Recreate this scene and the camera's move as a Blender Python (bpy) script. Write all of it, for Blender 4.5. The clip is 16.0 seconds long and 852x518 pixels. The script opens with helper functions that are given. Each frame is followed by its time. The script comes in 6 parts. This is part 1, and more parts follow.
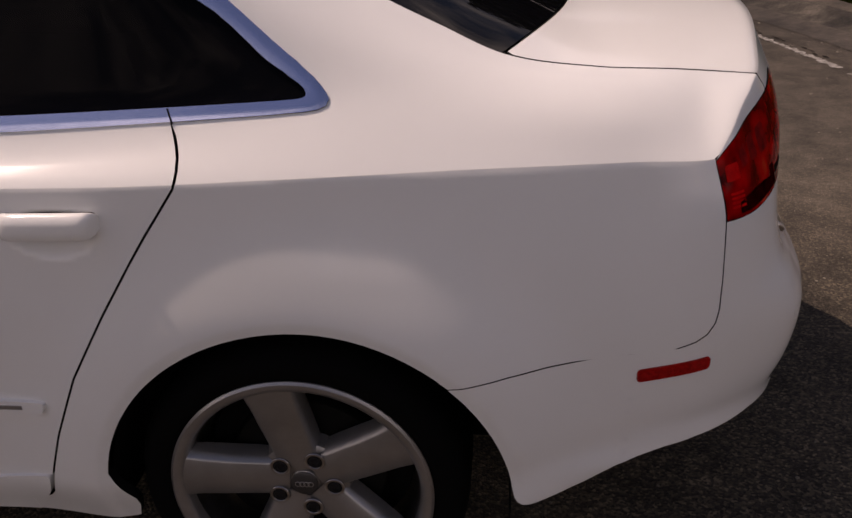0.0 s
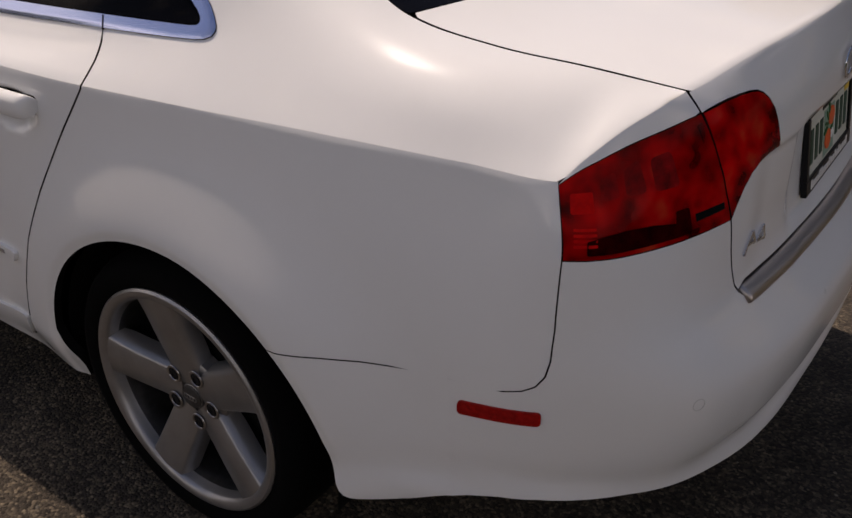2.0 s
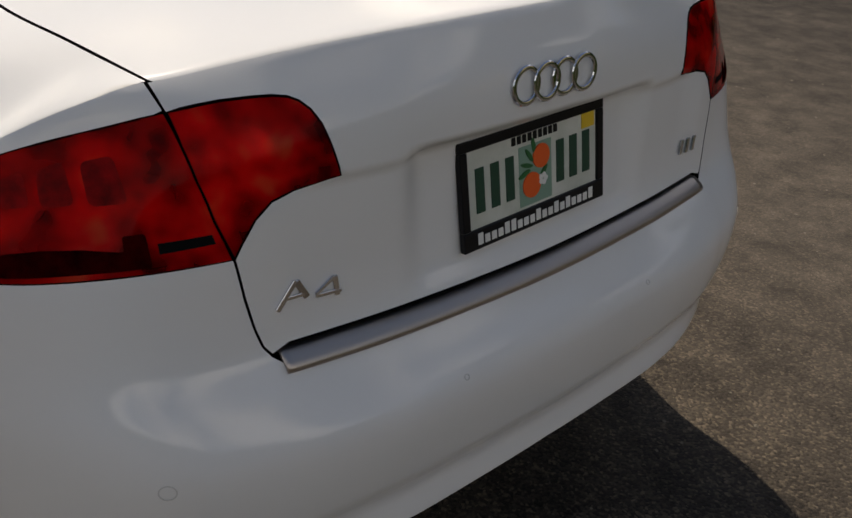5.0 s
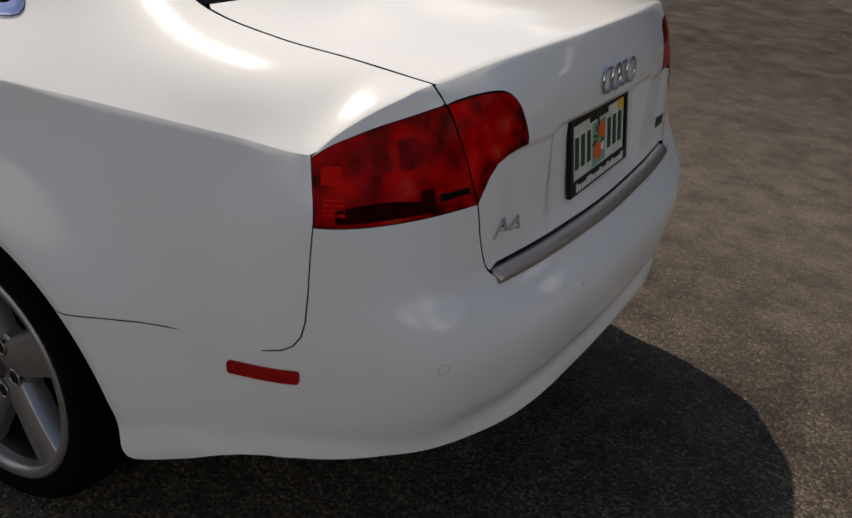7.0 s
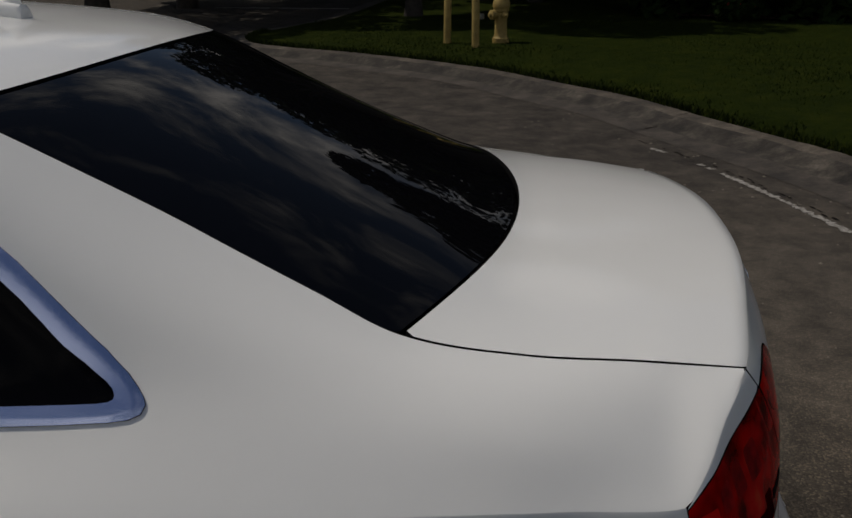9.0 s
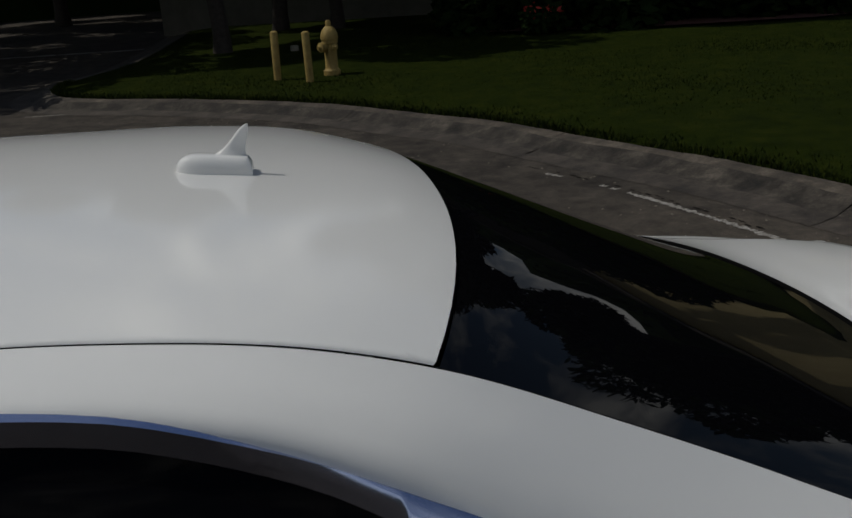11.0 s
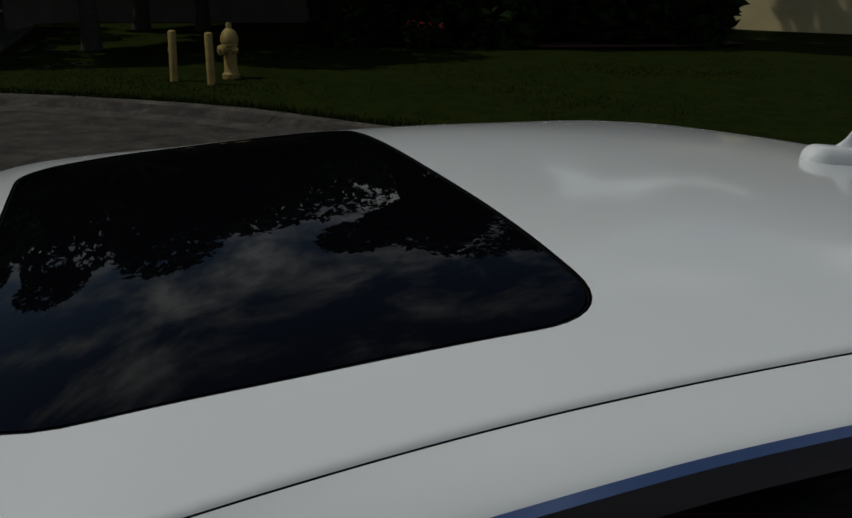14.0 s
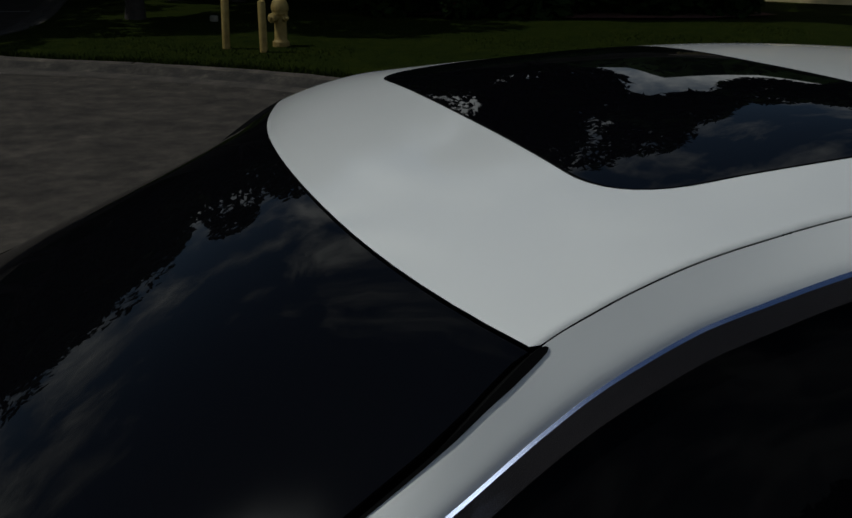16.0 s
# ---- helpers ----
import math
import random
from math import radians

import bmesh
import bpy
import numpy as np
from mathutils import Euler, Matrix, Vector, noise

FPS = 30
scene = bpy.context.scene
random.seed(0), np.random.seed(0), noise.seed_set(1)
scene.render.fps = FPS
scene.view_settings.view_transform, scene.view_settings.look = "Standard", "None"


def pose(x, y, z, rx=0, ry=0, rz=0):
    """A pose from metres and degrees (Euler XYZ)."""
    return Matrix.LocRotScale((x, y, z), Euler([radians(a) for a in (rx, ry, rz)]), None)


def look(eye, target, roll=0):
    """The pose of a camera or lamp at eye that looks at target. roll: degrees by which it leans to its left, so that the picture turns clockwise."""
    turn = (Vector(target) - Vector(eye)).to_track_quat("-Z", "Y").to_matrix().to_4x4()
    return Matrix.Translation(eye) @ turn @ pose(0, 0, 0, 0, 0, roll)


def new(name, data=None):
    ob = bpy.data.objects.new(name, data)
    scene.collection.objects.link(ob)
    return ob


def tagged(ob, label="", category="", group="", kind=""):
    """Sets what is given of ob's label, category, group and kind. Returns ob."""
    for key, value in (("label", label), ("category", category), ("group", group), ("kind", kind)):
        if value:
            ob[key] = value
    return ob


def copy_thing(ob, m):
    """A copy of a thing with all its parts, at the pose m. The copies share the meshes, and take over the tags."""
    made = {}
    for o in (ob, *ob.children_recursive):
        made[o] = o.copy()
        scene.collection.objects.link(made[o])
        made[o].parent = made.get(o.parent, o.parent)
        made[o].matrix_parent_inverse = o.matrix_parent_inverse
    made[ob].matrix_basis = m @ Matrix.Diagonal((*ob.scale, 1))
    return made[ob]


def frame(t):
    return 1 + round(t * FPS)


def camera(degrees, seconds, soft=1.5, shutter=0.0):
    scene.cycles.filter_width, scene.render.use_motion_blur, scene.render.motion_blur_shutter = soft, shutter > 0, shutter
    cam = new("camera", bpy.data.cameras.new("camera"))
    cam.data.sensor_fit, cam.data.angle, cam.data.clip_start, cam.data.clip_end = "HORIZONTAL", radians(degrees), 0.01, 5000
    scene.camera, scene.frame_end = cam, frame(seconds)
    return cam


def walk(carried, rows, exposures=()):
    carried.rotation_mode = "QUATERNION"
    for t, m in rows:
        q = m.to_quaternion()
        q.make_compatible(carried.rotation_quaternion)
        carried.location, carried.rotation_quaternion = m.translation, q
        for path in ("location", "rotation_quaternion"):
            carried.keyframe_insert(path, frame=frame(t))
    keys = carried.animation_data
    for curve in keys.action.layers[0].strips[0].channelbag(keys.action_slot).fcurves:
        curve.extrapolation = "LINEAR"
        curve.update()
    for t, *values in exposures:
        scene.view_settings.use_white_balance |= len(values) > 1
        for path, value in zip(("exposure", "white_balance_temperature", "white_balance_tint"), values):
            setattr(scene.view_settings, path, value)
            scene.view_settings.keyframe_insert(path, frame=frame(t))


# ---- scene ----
from mathutils.geometry import delaunay_2d_cdt

cam = camera(51.15, 16.0, soft=1.55)
PATH = [
    (0.0, pose(0.392, -2.178, 1.471, 63.14, 1.47, 4.92)),
    (0.5, pose(0.697, -2.151, 1.467, 62.34, 1.47, 12.69)),
    (1.0, pose(0.910, -2.056, 1.432, 61.60, 3.30, 19.88)),
    (1.5, pose(1.043, -1.864, 1.458, 60.06, -1.19, 23.56)),
    (2.0, pose(1.238, -1.737, 1.447, 60.13, 0.09, 35.57)),
    (2.5, pose(1.365, -1.591, 1.440, 58.06, 1.13, 42.55)),
    (3.0, pose(1.421, -1.424, 1.442, 58.15, -1.96, 46.29)),
    (3.5, pose(1.517, -1.272, 1.430, 57.24, -1.05, 53.78)),
    (4.0, pose(1.629, -1.072, 1.404, 58.43, -1.27, 53.29)),
    (4.5, pose(1.688, -0.955, 1.381, 61.17, -1.26, 49.88)),
    (5.0, pose(1.712, -0.962, 1.331, 61.39, -2.71, 47.59)),
    (5.2, pose(1.717, -1.028, 1.325, 61.50, -1.67, 47.92)),
    (7.3, pose(1.426, -1.825, 1.447, 62.97, -2.64, 26.26)),
    (7.5, pose(1.319, -1.857, 1.461, 63.01, -0.86, 22.00)),
    (8.0, pose(1.054, -1.858, 1.484, 66.15, -2.30, 14.36)),
    (8.5, pose(0.810, -1.740, 1.539, 66.72, -0.20, 12.12)),
    (9.0, pose(0.535, -1.651, 1.564, 70.37, 0.27, 6.18)),
    (9.2, pose(0.441, -1.623, 1.589, 69.54, 2.36, 2.49)),
    (11.3, pose(-0.446, -1.244, 1.717, 71.67, 1.34, -9.93)),
    (11.5, pose(-0.522, -1.238, 1.721, 71.91, 0.20, -10.60)),
    (12.0, pose(-0.700, -1.146, 1.720, 71.62, 0.63, -10.09)),
    (12.5, pose(-0.911, -1.163, 1.722, 72.35, 0.90, -10.83)),
    (13.0, pose(-1.133, -1.189, 1.732, 71.59, 1.46, -15.63)),
    (13.5, pose(-1.301, -1.143, 1.720, 70.95, -1.26, -18.60)),
    (14.0, pose(-1.463, -1.034, 1.709, 71.72, -0.75, -19.19)),
    (14.5, pose(-1.663, -0.999, 1.710, 71.05, -0.98, -21.68)),
    (15.0, pose(-1.878, -1.007, 1.688, 70.87, -2.39, -24.32)),
    (15.5, pose(-2.001, -1.053, 1.663, 71.42, -2.76, -22.57)),
    (16.0, pose(-2.056, -1.198, 1.643, 70.19, -0.79, -18.48)),
]
walk(cam, PATH, exposures=[(0.0, 0.02, 7950, 31), (1.0, 0.12, 7700, 29), (2.5, 0.07, 7500, 19), (4.0, 0.0, 7450, 15), (5.2, 0.2, 7400, 13), (7.3, 0.2, 7200, 14), (7.5, 0.18, 7150, 14),
    (8.0, 0.08, 7050, 13), (8.5, -0.74, 7050, 12), (9.0, -0.82, 6900, 11), (11.5, -1.02, 6500, 7), (12.0, -1.2, 6430, 6), (12.5, -1.28, 6350, 5), (13.0, -1.35, 6350, 5), (13.5, -1.38, 6400, 4),
    (14.1, -1.32, 6350, 4), (14.3, -1.0, 6350, 4), (14.5, -0.48, 6250, -1), (15.0, -0.78, 6250, 1), (15.5, -1.22, 6250, 3), (16.0, -1.36, 6200, 3)])

# ---------------------------------------------------------------- light
SUN_WAY = Vector((-0.6, 0.17, 1.0)).normalized()
world = bpy.data.worlds.new("sky")
scene.world = world
world.use_nodes = True


def build_sky():
    nt = world.node_tree
    nt.nodes.clear()
    out = nt.nodes.new("ShaderNodeOutputWorld")
    bg = nt.nodes.new("ShaderNodeBackground")
    sky = nt.nodes.new("ShaderNodeTexSky")
    sky.sky_type, sky.sun_disc = "NISHITA", False
    sky.sun_elevation = math.asin(SUN_WAY.z)
    sky.sun_rotation = math.atan2(SUN_WAY.x, SUN_WAY.y)
    sky.air_density, sky.dust_density = 1.0, 0.3
    tc = nt.nodes.new("ShaderNodeTexCoord")
    mp = nt.nodes.new("ShaderNodeMapping")
    mp.inputs["Scale"].default_value = (1.0, 1.0, 1.35)
    n1 = nt.nodes.new("ShaderNodeTexNoise")
    n1.inputs["Scale"].default_value, n1.inputs["Detail"].default_value = 5.2, 11.0
    n1.inputs["Roughness"].default_value, n1.inputs["Distortion"].default_value = 0.62, 0.25
    ramp = nt.nodes.new("ShaderNodeValToRGB")
    ramp.color_ramp.elements[0].position, ramp.color_ramp.elements[1].position = 0.46, 0.64
    mix = nt.nodes.new("ShaderNodeMix")
    mix.data_type = "RGBA"
    tone = nt.nodes.new("ShaderNodeValToRGB")
    tone.color_ramp.elements[0].position, tone.color_ramp.elements[0].color = 0.50, (0.44, 0.44, 0.45, 1)
    tone.color_ramp.elements[1].position, tone.color_ramp.elements[1].color = 0.80, (1.0, 0.99, 0.97, 1)
    glow = nt.nodes.new("ShaderNodeVectorMath")
    glow.operation = "SCALE"
    glow.inputs["Scale"].default_value = 21.0
    nt.links.new(tone.outputs["Color"], glow.inputs[0])
    nt.links.new(glow.outputs[0], mix.inputs[7])
    nt.links.new(tc.outputs["Generated"], mp.inputs["Vector"])
    nt.links.new(mp.outputs["Vector"], n1.inputs["Vector"])
    sep = nt.nodes.new("ShaderNodeSeparateXYZ")
    nt.links.new(tc.outputs["Generated"], sep.inputs["Vector"])
    low = nt.nodes.new("ShaderNodeMath")
    low.operation = "MULTIPLY_ADD"
    low.inputs[1].default_value, low.inputs[2].default_value = -0.30, 0.13
    nt.links.new(sep.outputs["Z"], low.inputs[0])
    more = nt.nodes.new("ShaderNodeMath")
    nt.links.new(n1.outputs["Fac"], more.inputs[0])
    nt.links.new(low.outputs[0], more.inputs[1])
    nt.links.new(more.outputs[0], ramp.inputs["Fac"])
    nt.links.new(more.outputs[0], tone.inputs["Fac"])
    nt.links.new(ramp.outputs["Color"], mix.inputs[0])
    nt.links.new(sky.outputs["Color"], mix.inputs[6])
    # bright haze round the sun
    toward = nt.nodes.new("ShaderNodeVectorMath")
    toward.operation = "DOT_PRODUCT"
    toward.inputs[1].default_value = tuple(SUN_WAY)
    nt.links.new(tc.outputs["Generated"], toward.inputs[0])
    near = nt.nodes.new("ShaderNodeMath")
    near.operation, near.use_clamp = "POWER", True
    near.inputs[1].default_value = 260.0
    nt.links.new(toward.outputs["Value"], near.inputs[0])
    haze = nt.nodes.new("ShaderNodeVectorMath")
    haze.operation = "SCALE"
    haze.inputs[0].default_value = (150.0, 146.0, 138.0)
    nt.links.new(near.outputs[0], haze.inputs["Scale"])
    total = nt.nodes.new("ShaderNodeVectorMath")
    nt.links.new(mix.outputs[2], total.inputs[0])
    nt.links.new(haze.outputs[0], total.inputs[1])
    nt.links.new(total.outputs[0], bg.inputs["Color"])
    bg.inputs["Strength"].default_value = 0.08
    nt.links.new(bg.outputs[0], out.inputs["Surface"])


build_sky()
sun = new("sun", bpy.data.lights.new("sun", "SUN"))
sun.data.energy, sun.data.angle, sun.data.color = 3.1, radians(0.53), (1.0, 0.95, 0.87)
sun.matrix_world = look(SUN_WAY * 40, (0, 0, 0))


# ---------------------------------------------------------------- materials
def material(name, color, rough=0.5, metal=0.0, **more):
    m = bpy.data.materials.new(name)
    m.use_nodes = True
    b = m.node_tree.nodes["Principled BSDF"]
    b.inputs["Base Color"].default_value = (*color, 1)
    b.inputs["Roughness"].default_value, b.inputs["Metallic"].default_value = rough, metal
    for key, value in more.items():
        b.inputs[key.replace("_", " ")].default_value = value
    return m


def noise_color(m, scale, colors, detail=6.0, rough=0.6, target="Base Color", coords="Object", stops=None):
    nt = m.node_tree
    tc = nt.nodes.new("ShaderNodeTexCoord")
    n = nt.nodes.new("ShaderNodeTexNoise")
    n.inputs["Scale"].default_value, n.inputs["Detail"].default_value, n.inputs["Roughness"].default_value = scale, detail, rough
    r = nt.nodes.new("ShaderNodeValToRGB")
    while len(r.color_ramp.elements) < len(colors):
        r.color_ramp.elements.new(0.5)
    for i, (e, c) in enumerate(zip(r.color_ramp.elements, colors)):
        e.position = stops[i] if stops else 0.3 + 0.4 * i / max(1, len(colors) - 1)
        e.color = (*c, 1) if len(c) == 3 else c
    nt.links.new(tc.outputs[coords], n.inputs["Vector"])
    nt.links.new(n.outputs["Fac"], r.inputs["Fac"])
    if target:
        nt.links.new(r.outputs["Color"], nt.nodes["Principled BSDF"].inputs[target])
    return n, r


def add_bump(m, scale, strength, distance=0.01, detail=6.0, kind="noise"):
    nt = m.node_tree
    tc = nt.nodes.new("ShaderNodeTexCoord")
    if kind == "noise":
        n = nt.nodes.new("ShaderNodeTexNoise")
        n.inputs["Detail"].default_value = detail
        out = n.outputs["Fac"]
    else:
        n = nt.nodes.new("ShaderNodeTexVoronoi")
        out = n.outputs["Distance"]
    n.inputs["Scale"].default_value = scale
    b = nt.nodes.new("ShaderNodeBump")
    b.inputs["Strength"].default_value, b.inputs["Distance"].default_value = strength, distance
    nt.links.new(tc.outputs["Object"], n.inputs["Vector"])
    nt.links.new(out, b.inputs["Height"])
    nt.links.new(b.outputs["Normal"], nt.nodes["Principled BSDF"].inputs["Normal"])


PAINT = material("white_paint", (0.76, 0.76, 0.74), 0.5, 0.0, Coat_Weight=1.0, Coat_Roughness=0.09, Specular_IOR_Level=0.05)
noise_color(PAINT, 1.3, [(0.735, 0.735, 0.715), (0.775, 0.775, 0.76)], 8.0, 0.65)
GLASS_DARK = material("tinted_glass", (0.003, 0.003, 0.004), 0.015, 0.0, Transmission_Weight=0.25, IOR=1.42, Specular_IOR_Level=0.05)
GLASS_SIDE = material("tinted_side_glass", (0.003, 0.003, 0.004), 0.015, 0.0, Transmission_Weight=0.15, IOR=1.24, Specular_IOR_Level=0.05)
GLASS_ROOF = material("black_roof_glass", (0.002, 0.002, 0.003), 0.015, 0.0, IOR=1.20, Specular_IOR_Level=0.42)
RUBBER = material("tyre_rubber", (0.003, 0.003, 0.003), 0.95, 0.0, Specular_IOR_Level=0.05)
add_bump(RUBBER, 60, 0.25, 0.002)
BLACK = material("black_plastic", (0.007, 0.007, 0.008), 0.4, 0.0, Specular_IOR_Level=0.2)
CAVITY = material("dark_lining", (0.004, 0.004, 0.004), 0.95, 0.0, Specular_IOR_Level=0.1)
ALLOY = material("silver_alloy", (0.42, 0.42, 0.43), 0.34, 0.75)
noise_color(ALLOY, 9.0, [(0.27, 0.26, 0.25), (0.36, 0.35, 0.345)], 5.0)
# black of the rubber seals, also used as the shade in panel gaps
SEAL_GAP_SHADE = material("black_seal_and_gap_shade", (0.005, 0.005, 0.005), 0.85, 0.0, Specular_IOR_Level=0.04)
CHROME = material("chrome", (0.68, 0.70, 0.74), 0.10, 1.0)
ANODISED = material("bright_trim", (0.48, 0.54, 0.76), 0.22, 1.0)
BRUSHED = material("brushed_trim", (0.46, 0.41, 0.37), 0.36, 1.0)
RED_LENS = material("red_lens", (0.50, 0.008, 0.010), 0.05, 0.0, Transmission_Weight=0.6, IOR=1.12, Coat_Weight=0.0, Coat_Roughness=0.05, Specular_IOR_Level=0.1)
noise_color(RED_LENS, 17.0, [(0.10, 0.001, 0.002), (0.64, 0.004, 0.005), (0.95, 0.008, 0.008), (1.0, 0.07, 0.03)], 2.0, 0.5, stops=[0.30, 0.47, 0.58, 0.70])
REFLECTOR = material("red_reflector", (0.30, 0.005, 0.005), 0.15, 0.0, Specular_IOR_Level=0.2)
noise_color(REFLECTOR, 120.0, [(0.22, 0.003, 0.003), (0.40, 0.008, 0.007)], 3.0)
LAMP_INNER = material("lamp_reflector_red", (0.5, 0.10, 0.09), 0.3, 0.2)
noise_color(LAMP_INNER, 11.0, [(0.03, 0.008, 0.008), (0.55, 0.2, 0.15), (0.95, 0.5, 0.4)], 3.0, 0.5, stops=[0.36, 0.5, 0.66])
LAMP_BRIGHT = material("lamp_bowl_red", (0.6, 0.15, 0.12), 0.2, 0.5)
noise_color(LAMP_BRIGHT, 26.0, [(0.10, 0.02, 0.02), (0.8, 0.25, 0.2)], 3.0)
LAMP_DARK = material("lamp_dark", (0.05, 0.003, 0.004), 0.5, 0.0, Specular_IOR_Level=0.0)
noise_color(LAMP_DARK, 30.0, [(0.004, 0.0006, 0.0006), (0.038, 0.001, 0.001)], 3.0)
LAMP_GLINT = material("lamp_reflector_bright", (0.62, 0.010, 0.010), 0.1, 0.0, IOR=1.12, Specular_IOR_Level=0.1)
noise_color(LAMP_GLINT, 60.0, [(0.42, 0.004, 0.005), (0.66, 0.010, 0.008)], 3.0)
LAMP_SMOKE = material("lamp_smoky_red", (0.20, 0.004, 0.005), 0.1, 0.0, IOR=1.12, Specular_IOR_Level=0.1)
noise_color(LAMP_SMOKE, 45.0, [(0.10, 0.006, 0.006), (0.30, 0.008, 0.009)], 4.0)
PLATE_WHITE = material("plate_white", (0.60, 0.62, 0.55), 0.45)
noise_color(PLATE_WHITE, 14.0, [(0.50, 0.53, 0.45), (0.66, 0.67, 0.60)], 5.0)
PLATE_GREEN = material("plate_green", (0.010, 0.055, 0.030), 0.5)
LEAF_GREEN = material("plate_leaf_green", (0.015, 0.12, 0.03), 0.5)
PLATE_PALE = material("plate_pale_green", (0.20, 0.33, 0.25), 0.5)
ORANGE = material("plate_orange", (0.80, 0.11, 0.015), 0.5)
YELLOW_STICKER = material("sticker_yellow", (0.75, 0.5, 0.03), 0.5)
LETTER_WHITE = material("letter_white", (0.75, 0.75, 0.72), 0.5)

ASPHALT = material("asphalt", (0.07, 0.065, 0.06), 0.9, 0.0, Specular_IOR_Level=0.25)
CONCRETE = material("kerb_concrete", (0.22, 0.2, 0.17), 0.9)
GRASS = material("grass", (0.05, 0.09, 0.02), 1.0, 0.0, Specular_IOR_Level=0.05)


def finish_ground_materials():
    nt = ASPHALT.node_tree
    b = nt.nodes["Principled BSDF"]
    tc = nt.nodes.new("ShaderNodeTexCoord")
    v = nt.nodes.new("ShaderNodeTexVoronoi")
    v.inputs["Scale"].default_value, v.inputs["Randomness"].default_value = 150.0, 1.0
    ramp = nt.nodes.new("ShaderNodeValToRGB")
    cr = ramp.color_ramp
    cr.elements[0].position, cr.elements[0].color = 0.0, (0.024, 0.0205, 0.017, 1)
    cr.elements[1].position, cr.elements[1].color = 1.0, (0.21, 0.18, 0.14, 1)
    for p, c in ((0.52, (0.062, 0.053, 0.043, 1)), (0.84, (0.112, 0.096, 0.075, 1))):
        e = cr.elements.new(p)
        e.color = c
    sep = nt.nodes.new("ShaderNodeSeparateColor")
    nt.links.new(tc.outputs["Object"], v.inputs["Vector"])
    nt.links.new(v.outputs["Color"], sep.inputs["Color"])
    nt.links.new(sep.outputs["Red"], ramp.inputs["Fac"])
    big = nt.nodes.new("ShaderNodeTexNoise")
    big.inputs["Scale"].default_value, big.inputs["Detail"].default_value, big.inputs["Roughness"].default_value = 0.55, 8.0, 0.65
    r2 = nt.nodes.new("ShaderNodeValToRGB")
    r2.color_ramp.elements[0].position, r2.color_ramp.elements[0].color = 0.34, (0.36, 0.35, 0.34, 1)
    r2.color_ramp.elements[1].position, r2.color_ramp.elements[1].color = 0.70, (1.12, 1.05, 0.95, 1)
    nt.links.new(tc.outputs["Object"], big.inputs["Vector"])
    nt.links.new(big.outputs["Fac"], r2.inputs["Fac"])
    mul = nt.nodes.new("ShaderNodeMix")
    mul.data_type, mul.blend_type = "RGBA", "MULTIPLY"
    mul.inputs[0].default_value = 1.0
    nt.links.new(ramp.outputs["Color"], mul.inputs[6])
    nt.links.new(r2.outputs["Color"], mul.inputs[7])
    place = nt.nodes.new("ShaderNodeSeparateXYZ")
    nt.links.new(tc.outputs["Object"], place.inputs["Vector"])
    edge = nt.nodes.new("ShaderNodeMath")
    edge.operation = "MULTIPLY_ADD"
    edge.inputs[1].default_value = 2.5
    nt.links.new(big.outputs["Fac"], edge.inputs[0])
    nt.links.new(place.outputs["Y"], edge.inputs[2])
    lane = nt.nodes.new("ShaderNodeMapRange")
    lane.inputs["From Min"].default_value, lane.inputs["From Max"].default_value = 3.6, 6.2
    nt.links.new(edge.outputs[0], lane.inputs["Value"])
    smooth_lane = nt.nodes.new("ShaderNodeTexNoise")
    smooth_lane.inputs["Scale"].default_value, smooth_lane.inputs["Detail"].default_value, smooth_lane.inputs["Roughness"].default_value = 2.2, 12.0, 0.78
    nt.links.new(tc.outputs["Object"], smooth_lane.inputs["Vector"])
    r3 = nt.nodes.new("ShaderNodeValToRGB")
    r3.color_ramp.elements[0].position, r3.color_ramp.elements[0].color = 0.33, (0.018, 0.0155, 0.0132, 1)
    r3.color_ramp.elements[1].position, r3.color_ramp.elements[1].color = 0.70, (0.078, 0.067, 0.056, 1)
    nt.links.new(smooth_lane.outputs["Fac"], r3.inputs["Fac"])
    worn = nt.nodes.new("ShaderNodeMapRange")
    worn.inputs["From Min"].default_value, worn.inputs["From Max"].default_value = 1.2, 3.2
    worn.inputs["To Max"].default_value = 0.62
    nt.links.new(edge.outputs[0], worn.inputs["Value"])
    track = nt.nodes.new("ShaderNodeMix")
    track.data_type = "RGBA"
    track.inputs[7].default_value = (0.098, 0.085, 0.071, 1)
    nt.links.new(worn.outputs["Result"], track.inputs[0])
    nt.links.new(mul.outputs[2], track.inputs[6])
    pave = nt.nodes.new("ShaderNodeMix")
    pave.data_type = "RGBA"
    nt.links.new(lane.outputs["Result"], pave.inputs[0])
    nt.links.new(track.outputs[2], pave.inputs[6])
    nt.links.new(r3.outputs["Color"], pave.inputs[7])
    mottle = nt.nodes.new("ShaderNodeTexNoise")
    mottle.inputs["Scale"].default_value, mottle.inputs["Detail"].default_value, mottle.inputs["Roughness"].default_value = 5.5, 9.0, 0.72
    nt.links.new(tc.outputs["Object"], mottle.inputs["Vector"])
    blotch = nt.nodes.new("ShaderNodeValToRGB")
    blotch.color_ramp.elements[0].position, blotch.color_ramp.elements[0].color = 0.34, (0.58, 0.57, 0.56, 1)
    blotch.color_ramp.elements[1].position, blotch.color_ramp.elements[1].color = 0.66, (1.36, 1.33, 1.28, 1)
    nt.links.new(mottle.outputs["Fac"], blotch.inputs["Fac"])
    stained = nt.nodes.new("ShaderNodeMix")
